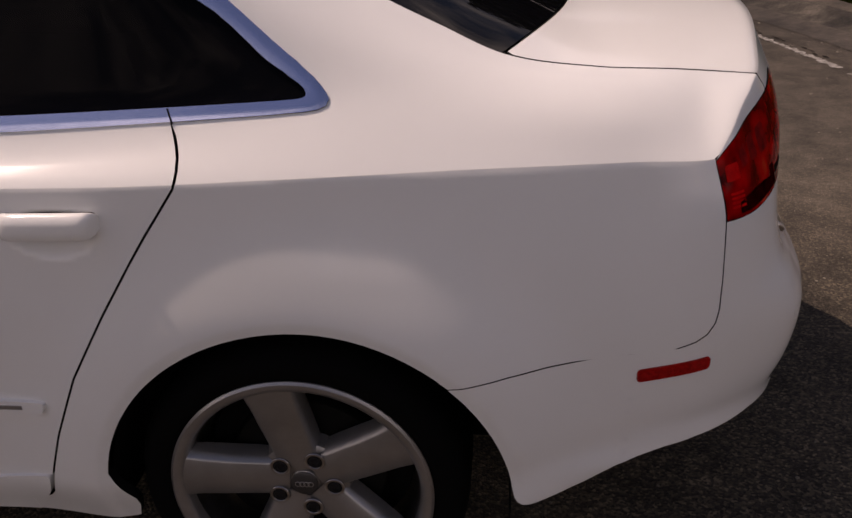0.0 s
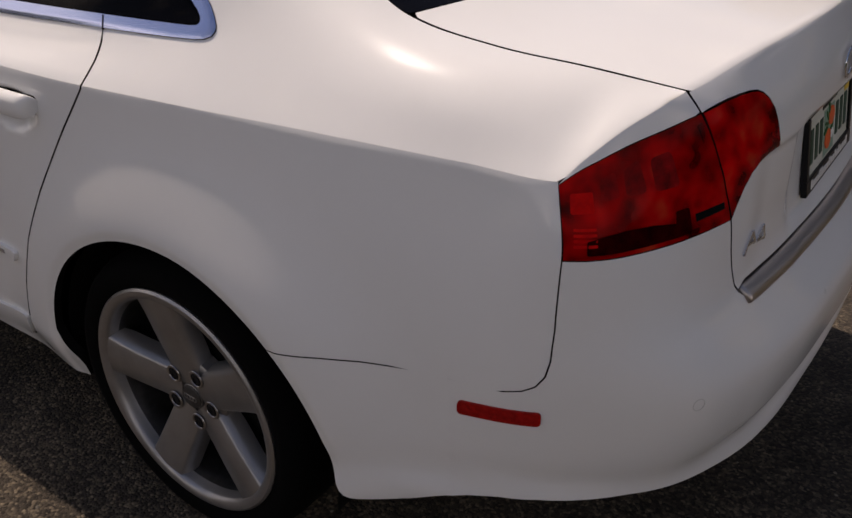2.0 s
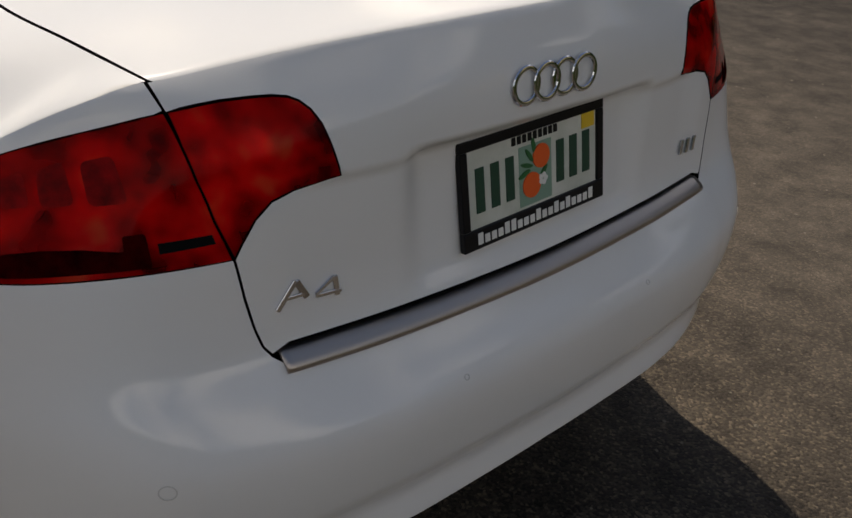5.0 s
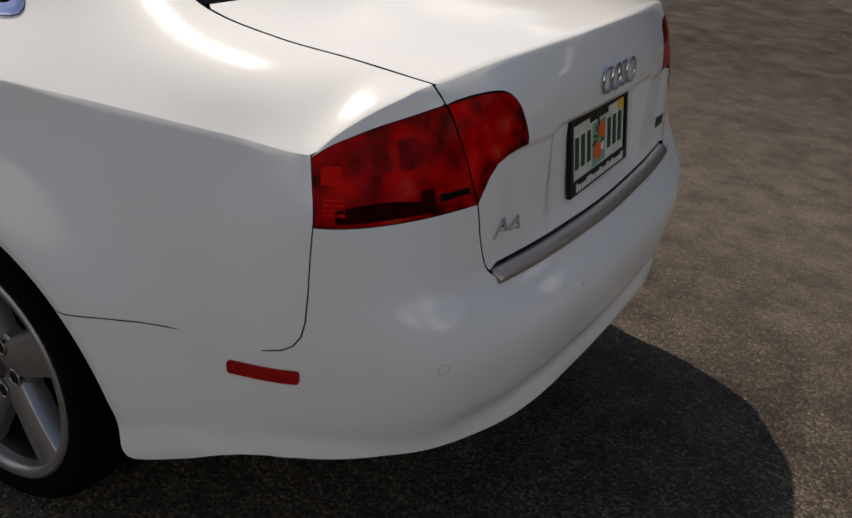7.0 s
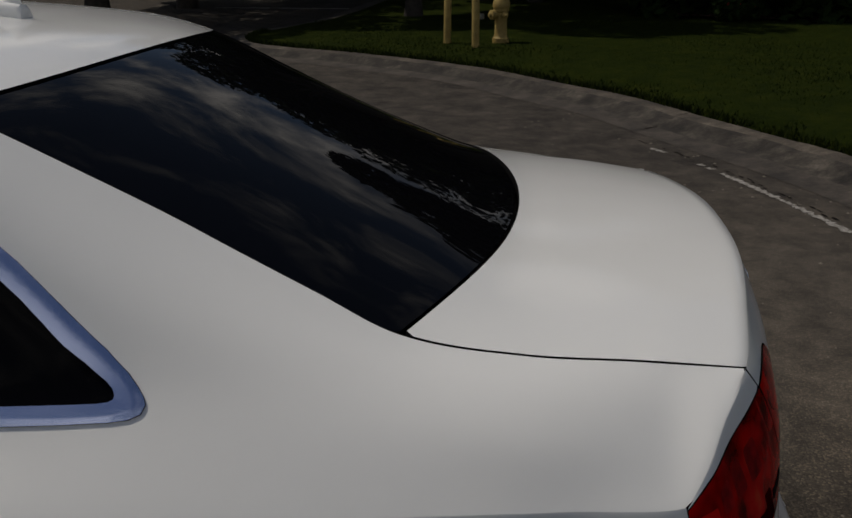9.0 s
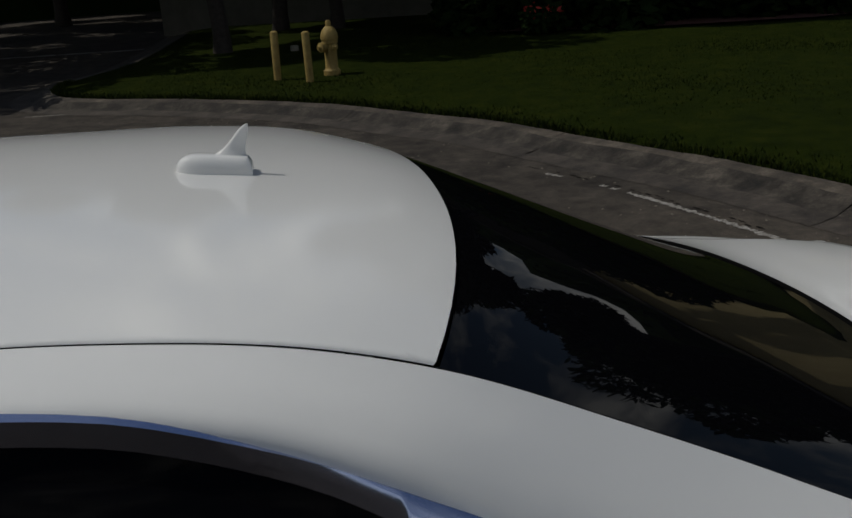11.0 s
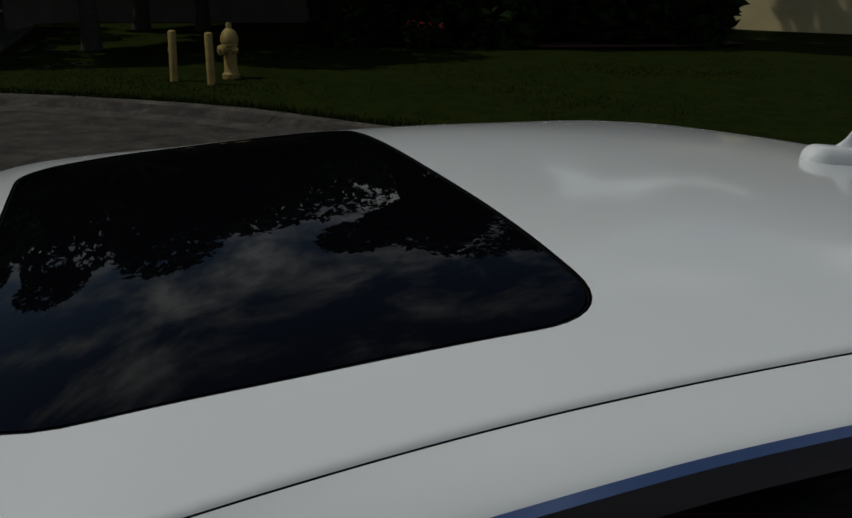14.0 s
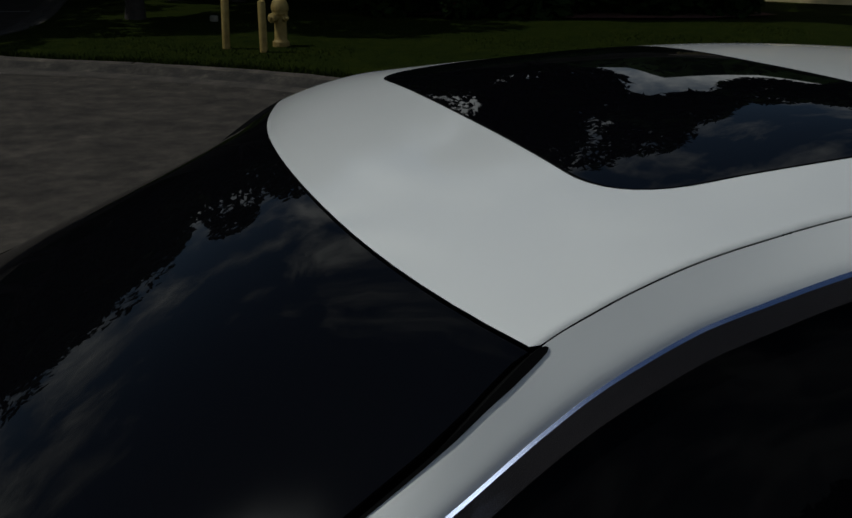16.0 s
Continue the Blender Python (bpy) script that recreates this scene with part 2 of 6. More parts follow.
    stained.data_type, stained.blend_type = "RGBA", "MULTIPLY"
    stained.inputs[0].default_value = 1.0
    nt.links.new(pave.outputs[2], stained.inputs[6])
    nt.links.new(blotch.outputs["Color"], stained.inputs[7])
    nt.links.new(stained.outputs[2], b.inputs["Base Color"])
    bump = nt.nodes.new("ShaderNodeBump")
    bump.inputs["Strength"].default_value, bump.inputs["Distance"].default_value = 0.7, 0.005
    nt.links.new(v.outputs["Distance"], bump.inputs["Height"])
    bump.invert = True
    nt.links.new(bump.outputs["Normal"], b.inputs["Normal"])


finish_ground_materials()
noise_color(CONCRETE, 3.5, [(0.013, 0.0105, 0.008), (0.034, 0.027, 0.021), (0.058, 0.047, 0.037), (0.11, 0.092, 0.072)], 13.0, 0.78, stops=[0.34, 0.47, 0.58, 0.74])
add_bump(CONCRETE, 40, 0.5, 0.01)
# sloping kerb face, mottled and darker than the lip above it
KERB_FACE = material("kerb_face_dark", (0.025, 0.02, 0.016), 0.95)
noise_color(KERB_FACE, 2.6, [(0.006, 0.005, 0.004), (0.022, 0.018, 0.0135), (0.05, 0.042, 0.033), (0.13, 0.11, 0.088)], 13.0, 0.78, stops=[0.36, 0.47, 0.56, 0.70])
add_bump(KERB_FACE, 40, 0.6, 0.01)
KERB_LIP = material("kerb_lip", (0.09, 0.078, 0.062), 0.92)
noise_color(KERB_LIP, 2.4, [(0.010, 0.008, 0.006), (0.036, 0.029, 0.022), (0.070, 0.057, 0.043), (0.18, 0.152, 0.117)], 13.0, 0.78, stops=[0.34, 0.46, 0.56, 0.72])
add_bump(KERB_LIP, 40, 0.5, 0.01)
noise_color(GRASS, 4.0, [(0.006, 0.011, 0.0009), (0.014, 0.022, 0.0013), (0.027, 0.033, 0.003)], 10.0, 0.75, stops=[0.3, 0.5, 0.7])
add_bump(GRASS, 90, 0.9, 0.03)
BOLLARD = material("faded_yellow_paint", (0.45, 0.35, 0.12), 0.7)
noise_color(BOLLARD, 9.0, [(0.20, 0.13, 0.028), (0.33, 0.235, 0.065)], 6.0)
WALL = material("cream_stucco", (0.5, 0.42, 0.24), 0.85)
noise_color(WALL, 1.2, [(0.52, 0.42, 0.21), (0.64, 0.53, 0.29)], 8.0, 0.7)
# beige stucco coloured dark, with the trees' shade included in the colour
WALL_SHADED = material("shaded_stucco", (0.15, 0.145, 0.12), 0.9)
noise_color(WALL_SHADED, 1.4, [(0.065, 0.062, 0.05), (0.105, 0.10, 0.082)], 8.0, 0.7)
BARK = material("bark", (0.05, 0.038, 0.028), 0.9)
noise_color(BARK, 14.0, [(0.012, 0.009, 0.007), (0.035, 0.027, 0.020)], 8.0)
LEAF = material("leaf", (0.010, 0.021, 0.004), 0.8, 0.0, Specular_IOR_Level=0.06)
MULCH = material("red_mulch", (0.16, 0.05, 0.03), 0.95)
noise_color(MULCH, 14.0, [(0.05, 0.015, 0.010), (0.13, 0.035, 0.022)], 8.0)
LINE = material("worn_white_line", (0.40, 0.38, 0.34), 0.85)
noise_color(LINE, 30.0, [(0.07, 0.062, 0.052), (0.26, 0.245, 0.22), (0.42, 0.40, 0.37)], 5.0, 0.7, stops=[0.36, 0.5, 0.72])
RED_FLOWER = material("red_flower", (0.35, 0.02, 0.015), 0.7)


# ---------------------------------------------------------------- helpers
def mesh_object(name, verts, faces, mat, parent=None, label="", normals=None, smooth=True):
    me = bpy.data.meshes.new(name)
    me.from_pydata([tuple(v) for v in verts], [], faces)
    me.materials.append(mat)
    if smooth:
        me.polygons.foreach_set("use_smooth", [True] * len(me.polygons))
    if normals is not None:
        me.normals_split_custom_set_from_vertices([tuple(n) for n in normals])
    me.update()
    ob = new(name, me)
    if parent:
        ob.parent = parent
    if label:
        tagged(ob, label)
    return ob


def part(name, bm, mat, parent, label="", smooth=True):
    me = bpy.data.meshes.new(name)
    bm.to_mesh(me)
    bm.free()
    me.materials.append(mat)
    if smooth:
        me.polygons.foreach_set("use_smooth", [True] * len(me.polygons))
        me.set_sharp_from_angle(angle=radians(40))
    ob = new(name, me)
    if parent:
        ob.parent = parent
    if label:
        tagged(ob, label)
    return ob


class Curve:
    """Values over a rising parameter, joined smoothly without overshoot."""

    def __init__(self, knots):
        self.t = [k[0] for k in knots]
        self.v = [tuple(k[1:]) for k in knots]
        n, dim = len(knots), len(self.v[0])
        self.m = []
        for i in range(n):
            row = []
            for c in range(dim):
                a = (self.v[i][c] - self.v[i - 1][c]) / (self.t[i] - self.t[i - 1]) if i > 0 else None
                b = (self.v[i + 1][c] - self.v[i][c]) / (self.t[i + 1] - self.t[i]) if i < n - 1 else None
                if a is None or b is None:
                    row.append(b if a is None else a)
                else:
                    h0, h1 = self.t[i] - self.t[i - 1], self.t[i + 1] - self.t[i]
                    m = (a * h1 + b * h0) / (h0 + h1)
                    if a * b <= 0:
                        m *= 0.35
                    else:
                        m = math.copysign(min(abs(m), 2.6 * min(abs(a), abs(b))), m)
                    row.append(m)
            self.m.append(row)

    def __call__(self, x):
        t = self.t
        if x <= t[0]:
            return tuple(v + m * (x - t[0]) for v, m in zip(self.v[0], self.m[0]))
        if x >= t[-1]:
            return tuple(v + m * (x - t[-1]) for v, m in zip(self.v[-1], self.m[-1]))
        i = 0
        while t[i + 1] < x:
            i += 1
        h = t[i + 1] - t[i]
        s = (x - t[i]) / h
        a, b, c, d = 2 * s**3 - 3 * s**2 + 1, s**3 - 2 * s**2 + s, -2 * s**3 + 3 * s**2, s**3 - s**2
        return tuple(a * p + b * h * m + c * q + d * h * n for p, m, q, n in zip(self.v[i], self.m[i], self.v[i + 1], self.m[i + 1]))


def smooth01(a, b, x):
    x = min(1.0, max(0.0, (x - a) / (b - a)))
    return x * x * (3 - 2 * x)


# ---------------------------------------------------------------- the car's skin
# x runs to the rear, the rear axle stands at x = 0; half widths are given as positive numbers.
# Lower skin: upright profiles (height, x, half width) at stations along the way round the car.
MID = 1.61
PROFILES = [
    (-3.90, [(0.2, -3.47, 0.0), (0.45, -3.53, 0.0), (0.74, -3.46, 0.0)]),
    (-3.60, [(0.2, -3.42, 0.3), (0.45, -3.48, 0.31), (0.75, -3.40, 0.3)]),
    (-3.28, [(0.2, -3.22, 0.58), (0.45, -3.28, 0.62), (0.77, -3.20, 0.58)]),
    (-2.95, [(0.2, -2.95, 0.76), (0.5, -2.95, 0.82), (0.83, -2.95, 0.755)]),
    (-2.60, [(0.2, -2.60, 0.81), (0.5, -2.60, 0.872), (0.87, -2.60, 0.805)]),
    (-2.00, [(0.2, -2.00, 0.83), (0.35, -2.0, 0.87), (0.6, -2.00, 0.885), (0.9, -2.00, 0.845)]),
    (-1.00, [(0.2, -1.00, 0.84), (0.32, -1.0, 0.878), (0.6, -1.00, 0.886), (0.8, -1.0, 0.874), (0.914, -1.00, 0.857)]),
    (-0.30, [(0.2, -0.30, 0.84), (0.32, -0.3, 0.877), (0.6, -0.30, 0.884), (0.8, -0.3, 0.870), (0.920, -0.30, 0.853)]),
    (0.05, [(0.2, 0.05, 0.84), (0.35, 0.05, 0.876), (0.6, 0.05, 0.880), (0.75, 0.05, 0.866), (0.932, 0.05, 0.836)]),
    (0.36, [(0.2, 0.36, 0.825), (0.285, 0.36, 0.862), (0.34, 0.36, 0.858), (0.4, 0.36, 0.865), (0.57, 0.36, 0.868), (0.75, 0.36, 0.843), (0.938, 0.36, 0.799)]),
    (0.60, [(0.25, 0.60, 0.780), (0.338, 0.60, 0.812), (0.38, 0.60, 0.806), (0.45, 0.60, 0.812), (0.57, 0.60, 0.815), (0.75, 0.60, 0.80), (0.937, 0.60, 0.761)]),
    (0.76, [(0.28, 0.745, 0.745), (0.380, 0.762, 0.766), (0.418, 0.760, 0.764), (0.46, 0.764, 0.770), (0.56, 0.770, 0.776), (0.64, 0.769, 0.778), (0.70, 0.767, 0.774), (0.828, 0.766, 0.758), (0.932, 0.745, 0.733)]),
    (0.95, [(0.30, 0.902, 0.625), (0.35, 0.913, 0.632), (0.41, 0.920, 0.631), (0.465, 0.937, 0.635), (0.58, 0.952, 0.638), (0.645, 0.932, 0.645), (0.70, 0.903, 0.647), (0.828, 0.867, 0.642), (0.979, 0.809, 0.635)]),
    (1.10, [(0.31, 0.962, 0.485), (0.36, 0.980, 0.49), (0.42, 0.979, 0.488), (0.47, 0.997, 0.492), (0.58, 1.004, 0.495), (0.65, 0.970, 0.500), (0.70, 0.937, 0.502), (0.735, 0.929, 0.503), (0.83, 0.918, 0.504), (0.92, 0.903, 0.510), (1.00, 0.868, 0.525), (1.034, 0.842, 0.535)]),
    (1.25, [(0.32, 0.990, 0.345), (0.365, 1.010, 0.35), (0.425, 1.002, 0.348), (0.475, 1.023, 0.352), (0.58, 1.028, 0.355), (0.65, 0.985, 0.36), (0.70, 0.950, 0.362), (0.735, 0.942, 0.363), (0.83, 0.940, 0.363), (0.91, 0.934, 0.363), (0.98, 0.918, 0.363), (1.044, 0.882, 0.365)]),
    (1.45, [(0.325, 1.004, 0.155), (0.37, 1.022, 0.158), (0.425, 1.014, 0.158), (0.475, 1.035, 0.16), (0.58, 1.038, 0.16), (0.65, 0.992, 0.16), (0.70, 0.958, 0.16), (0.735, 0.950, 0.16), (0.83, 0.951, 0.16), (0.92, 0.950, 0.16), (0.98, 0.944, 0.16), (1.05, 0.915, 0.16)]),
    (MID, [(0.325, 1.008, 0.0), (0.37, 1.026, 0.0), (0.425, 1.018, 0.0), (0.475, 1.039, 0.0), (0.58, 1.041, 0.0), (0.65, 0.995, 0.0), (0.70, 0.961, 0.0), (0.735, 0.953, 0.0), (0.83, 0.954, 0.0), (0.92, 0.953, 0.0), (0.98, 0.947, 0.0), (1.052, 0.920, 0.0)]),
]
UPRIGHTS = [(s, Curve(rows)) for s, rows in PROFILES]
SKIN_AT = {}


def skin_level(z):
    key = round(z, 5)
    if key not in SKIN_AT:
        knots = [(s, *c(z)) for s, c in UPRIGHTS]
        back = [(2 * MID - s, x, -y) for s, x, y in reversed(knots[-3:-1])]
        SKIN_AT[key] = Curve(knots + back)
    return SKIN_AT[key]


def lower(s, z):
    """The lower skin of the left side, round to the middle of the tail; past that, the right side."""
    if s > MID:
        p = lower(2 * MID - s, z)
        return Vector((p.x, -p.y, p.z))
    x, y = skin_level(z)(s)
    if s > 1.0:
        y0 = abs(y)
        depth = (0.010 + 0.013 * smooth01(0.73, 0.90, z)) * smooth01(0.275, 0.215, y0) * smooth01(0.700, 0.735, z) * smooth01(0.917, 0.903, z)
        x -= depth
        x -= 0.007 * smooth01(0.911, 0.897, z) * smooth01(0.70, 0.80, z) * smooth01(1.15, 1.24, s)
    if -0.75 < s < 0.62:
        r = math.hypot(s - ARCH["cx"], z - ARCH["cz"]) - ARCH["r"]
        y += 0.021 * math.exp(-((r / 0.125) ** 2)) - 0.003 * math.exp(-(((r - 0.20) / 0.08) ** 2)) - 0.006 * smooth01(0.026, -0.004, r)
        y -= 0.030 * max(0.0, 1 - ((s + 0.378) / 0.082) ** 2 - ((z - 0.838) / 0.044) ** 2) ** 1.3
    return Vector((x, -y, z))


ARCH = dict(cx=0.024, cz=0.274, r=0.391)


# Upper skin: lines that run along the car (x, half width, height).
CREASE = Curve([(-3.4, 0.30, 0.75), (-3.2, 0.58, 0.77), (-2.95, 0.755, 0.83), (-2.6, 0.805, 0.87), (-2.0, 0.845, 0.90), (-1.0, 0.857, 0.914),
                (-0.30, 0.853, 0.920), (0.05, 0.836, 0.932), (0.36, 0.799, 0.938), (0.6, 0.761, 0.937), (0.745, 0.733, 0.932)])
RIDGE_LINE = Curve([(0.76, 0.9335), (0.78, 0.948), (0.80, 0.9585), (0.85, 0.9755), (0.90, 0.988), (0.95, 1.0005), (1.0, 1.013), (1.05, 1.0245), (1.065, 1.0272), (1.080, 1.0288)])


def make_ridge():
    pts = []
    for s in np.linspace(0.76, 1.080, 50):
        p = lower(s, RIDGE_LINE(s)[0])
        pts.append((p.x, -p.y, p.z))
    return Curve(pts), pts[0][0], pts[-1][0]


RIDGE, HEEL, TIP = make_ridge()


def make_foot():
    """The crease as it lies on the lower skin."""
    pts = []
    for s in list(np.linspace(-2.9, -0.5, 30)) + list(np.linspace(-0.48, 0.76, 120)):
        p = lower(s, CREASE(s)[1] if s < 0.7 else CREASE(0.7)[1] + (0.9335 - CREASE(0.7)[1]) * (s - 0.7) / 0.06)
        pts.append((p.x, -p.y, p.z))
    return Curve(pts)


FOOT = make_foot()
BELT = Curve([(-3.4, 0.28, 0.77), (-2.95, 0.72, 0.87), (-2.6, 0.775, 0.92), (-2.0, 0.79, 0.975), (-1.0, 0.778, 1.0), (-0.5, 0.768, 1.007), (-0.184, 0.759, 1.022),
              (0.086, 0.742, 1.034), (0.38, 0.725, 1.016), (0.6, 0.711, 0.997), (0.745, 0.680, 0.974)])
RAIL = Curve([(-3.4, 0.26, 0.775), (-2.95, 0.68, 0.885), (-2.45, 0.755, 0.965), (-2.1, 0.714, 1.088), (-1.84, 0.657, 1.226), (-1.767, 0.644, 1.268), (-1.69, 0.633, 1.304), (-1.609, 0.623, 1.331), (-1.42, 0.611, 1.363),
              (-1.145, 0.611, 1.389), (-0.713, 0.613, 1.397), (-0.528, 0.624, 1.384), (-0.387, 0.637, 1.357), (-0.286, 0.652, 1.318), (-0.1, 0.660, 1.215),
              (0.08, 0.664, 1.138), (0.25, 0.662, 1.088), (0.38, 0.658, 1.060), (0.6, 0.650, 1.034), (0.745, 0.624, 1.0115)])
DITCH = Curve([(-3.4, 0.25, 0.78), (-2.95, 0.66, 0.89), (-2.45, 0.69, 0.985), (-2.2, 0.672, 1.085), (-1.912, 0.632, 1.222), (-1.85, 0.630, 1.268), (-1.80, 0.619, 1.305), (-1.76, 0.6065, 1.330), (-1.70, 0.5985, 1.3545), (-1.62, 0.5885, 1.377), (-1.50, 0.571, 1.393), (-1.36, 0.5515, 1.4025), (-1.147, 0.541, 1.4165),
               (-0.732, 0.535, 1.422), (-0.528, 0.539, 1.415), (-0.326, 0.547, 1.388), (-0.22, 0.547, 1.356), (-0.05, 0.543, 1.277), (0.06, 0.545, 1.224), (0.16, 0.556, 1.176),
               (0.271, 0.573, 1.126), (0.38, 0.594, 1.080), (0.548, 0.589, 1.053), (0.70, 0.571, 1.043), (0.841, 0.548, 1.028)])
SPINE = Curve([(-3.5, 0.76), (-2.95, 0.93), (-2.55, 0.99), (-2.2, 1.185), (-1.855, 1.345), (-1.6, 1.409), (-1.3, 1.452), (-1.0, 1.465), (-0.72, 1.459), (-0.42, 1.433), (-0.15, 1.387),
               (0.0, 1.325), (0.2, 1.234), (0.4, 1.146), (0.53, 1.097), (0.62, 1.087), (0.75, 1.078), (0.86, 1.070), (0.93, 1.063)])
def upper(x, w):
    """Side of the upper skin: w = 0 at the crease, 1/3 at the belt, 2/3 at the roof rail, 1 at the roof joint or the lid's edge."""
    x = min(x, TIP)
    if x <= 0.70:
        rows = [FOOT(x) if x > -2.8 else CREASE(x), BELT(x), RAIL(x), DITCH(x)]
    else:
        a, d = Vector(FOOT(x) if x <= HEEL else RIDGE(x)), Vector(DITCH(x))
        swell = Vector((0.003, 0.006)) * min(1.0, (d - a).length / 0.2)
        k = smooth01(0.70, HEEL, x)
        rows = [a, Vector(BELT(x)).lerp(a.lerp(d, 1 / 3) + swell, k), Vector(RAIL(x)).lerp(a.lerp(d, 2 / 3) + swell, k), d]
    q = Curve([(i / 3, *r) for i, r in enumerate(rows)])(min(1, max(0, w)))
    return Vector((x, -q[0], q[1]))


def upper_w(x, z):
    lo, hi = 0.0, 1.0
    for _ in range(30):
        mid = (lo + hi) / 2
        if upper(x, mid).z < z:
            lo = mid
        else:
            hi = mid
    return lo


WSC = 0.42


def upper_uv(a, b):
    return upper(a, b / WSC)


def top(x, y):
    """Roof, rear window, lid and bonnet: height over (x, y)."""
    hw, z5 = DITCH(x)
    z6 = SPINE(x)[0]
    full = 2.2 + 0.9 * smooth01(-0.5, -1.0, x) * smooth01(-1.88, -1.55, x) + 0.5 * smooth01(-1.83, -1.90, x)
    return Vector((x, y, z6 - (z6 - z5) * abs(y / hw) ** full))


def inside(p, poly):
    x, y = p
    hit, n = False, len(poly)
    for i in range(n):
        (x1, y1), (x2, y2) = poly[i], poly[i - 1]
        if (y1 > y) != (y2 > y) and x < (x2 - x1) * (y - y1) / (y2 - y1) + x1:
            hit = not hit
    return hit


def dense(poly, step):
    out = []
    for i, p in enumerate(poly):
        q = poly[(i + 1) % len(poly)]
        n = max(1, math.ceil(math.dist(p, q) / step))
        out += [(p[0] + (q[0] - p[0]) * k / n, p[1] + (q[1] - p[1]) * k / n) for k in range(n)]
    return out


def shrink(poly, gap):
    area = sum(poly[i - 1][0] * poly[i][1] - poly[i][0] * poly[i - 1][1] for i in range(len(poly)))
    sgn = 1 if area > 0 else -1
    out, n = [], len(poly)
    for i in range(n):
        a, p, b = Vector(poly[i - 1]), Vector(poly[i]), Vector(poly[(i + 1) % n])
        d1, d2 = (p - a), (b - p)
        if d1.length < 1e-7 or d2.length < 1e-7:
            out.append(tuple(p))
            continue
        n1, n2 = Vector((-d1.y, d1.x)).normalized() * sgn, Vector((-d2.y, d2.x)).normalized() * sgn
        m = n1 + n2
        m = m / max(0.35, m.dot(n1)) if m.length > 1e-4 else n1
        if m.length > 2.2:
            m *= 2.2 / m.length
        out.append(tuple(p + m * gap))
    return out


def patch(surf, poly, holes=(), gap=0.0016, step=0.03, lift=0.0, flange=0.022, flip=False, edge=0.015, joined=None, snap=None, even=0, soft=None, extra=()):
    """A sheet over a plane outline (and holes), bent onto a surface, with its rims turned in."""
    inner = shrink(poly, gap)
    if joined:
        inner = [(snap(p, q) if snap else p) if joined(p) else q for p, q in zip(poly, inner)]
    loops = [dense(inner, edge)] + [dense(shrink(h, -gap), edge) for h in holes]
    pts, cons = [], []
    for lp in loops:
        k = len(pts)
        pts += lp
        cons += [(k + i, k + (i + 1) % len(lp)) for i in range(len(lp))]
    pts += [p for p in extra if inside(p, loops[0])]
    rim = np.array(pts)
    lo, hi = rim.min(0), rim.max(0)
    nx, ny = int((hi[0] - lo[0]) / step) + 1, int((hi[1] - lo[1]) / step) + 1
    for i in range(nx + 1):
        for j in range(ny + 1):
            p = (lo[0] + (i + 0.5 * (j % 2)) * step, lo[1] + j * step)
            if inside(p, loops[0]) and not any(inside(p, h) for h in loops[1:]):
                if np.min(np.hypot(rim[:, 0] - p[0], rim[:, 1] - p[1])) > step * 0.5:
                    pts.append(p)
    v2, _, f2, _, _, _ = delaunay_2d_cdt([Vector(p) for p in pts], cons, [], 0, 1e-6)
    faces = []
    for f in f2:
        c = (sum(v2[i].x for i in f) / 3, sum(v2[i].y for i in f) / 3)
        if inside(c, loops[0]) and not any(inside(c, h) for h in loops[1:]):
            faces.append(tuple(f))

    def lay(a, b):
        e = 0.004
        p = surf(a, b)
        u, v = surf(a + e, b) - surf(a - e, b), surf(a, b + e) - surf(a, b - e)
        n = u.cross(v)
        if n.length < 1e-12:
            n = Vector((0, -1, 0))
        n.normalize()
        return p, (-n if flip else n)

    verts, normals = [], []
    for q in v2:
        p, n = lay(q.x, q.y)
        verts.append(p + n * lift)
        normals.append(n)
    if flip:
        faces = [tuple(reversed(f)) for f in faces]
    for _ in range(even):
        total = [n.copy() for n in normals]
        for f in faces:
            for i in f:
                for j in f:
                    if i != j:
                        total[i] += normals[j]
        normals = [n.normalized() for n in total]
    if soft:
        for i, q in enumerate(v2):
            n, w = soft(q)
            normals[i] = normals[i].lerp(n, w).normalized()
    skin_faces = len(faces)
    if flange:
        seen = {}
        for f in faces:
            for i in range(3):
                e = (f[i], f[(i + 1) % 3])
                seen[e] = True
        twin = {}
        rims = [e for e in seen if (e[1], e[0]) not in seen]
        for a, b in rims:
            if joined and joined(v2[a]) and joined(v2[b]):
                continue
            for i in (b, a):
                if (i, 0) not in twin:
                    for lvl, dpt in ((0, 0.0), (1, flange)):
                        twin[(i, lvl)] = len(verts)
                        verts.append(verts[i] - normals[i] * dpt)
                        normals.append(Vector((0, 0, 0)))
            faces.append((twin[(b, 0)], twin[(a, 0)], twin[(a, 1)], twin[(b, 1)]))
    return verts, faces, normals, skin_faces


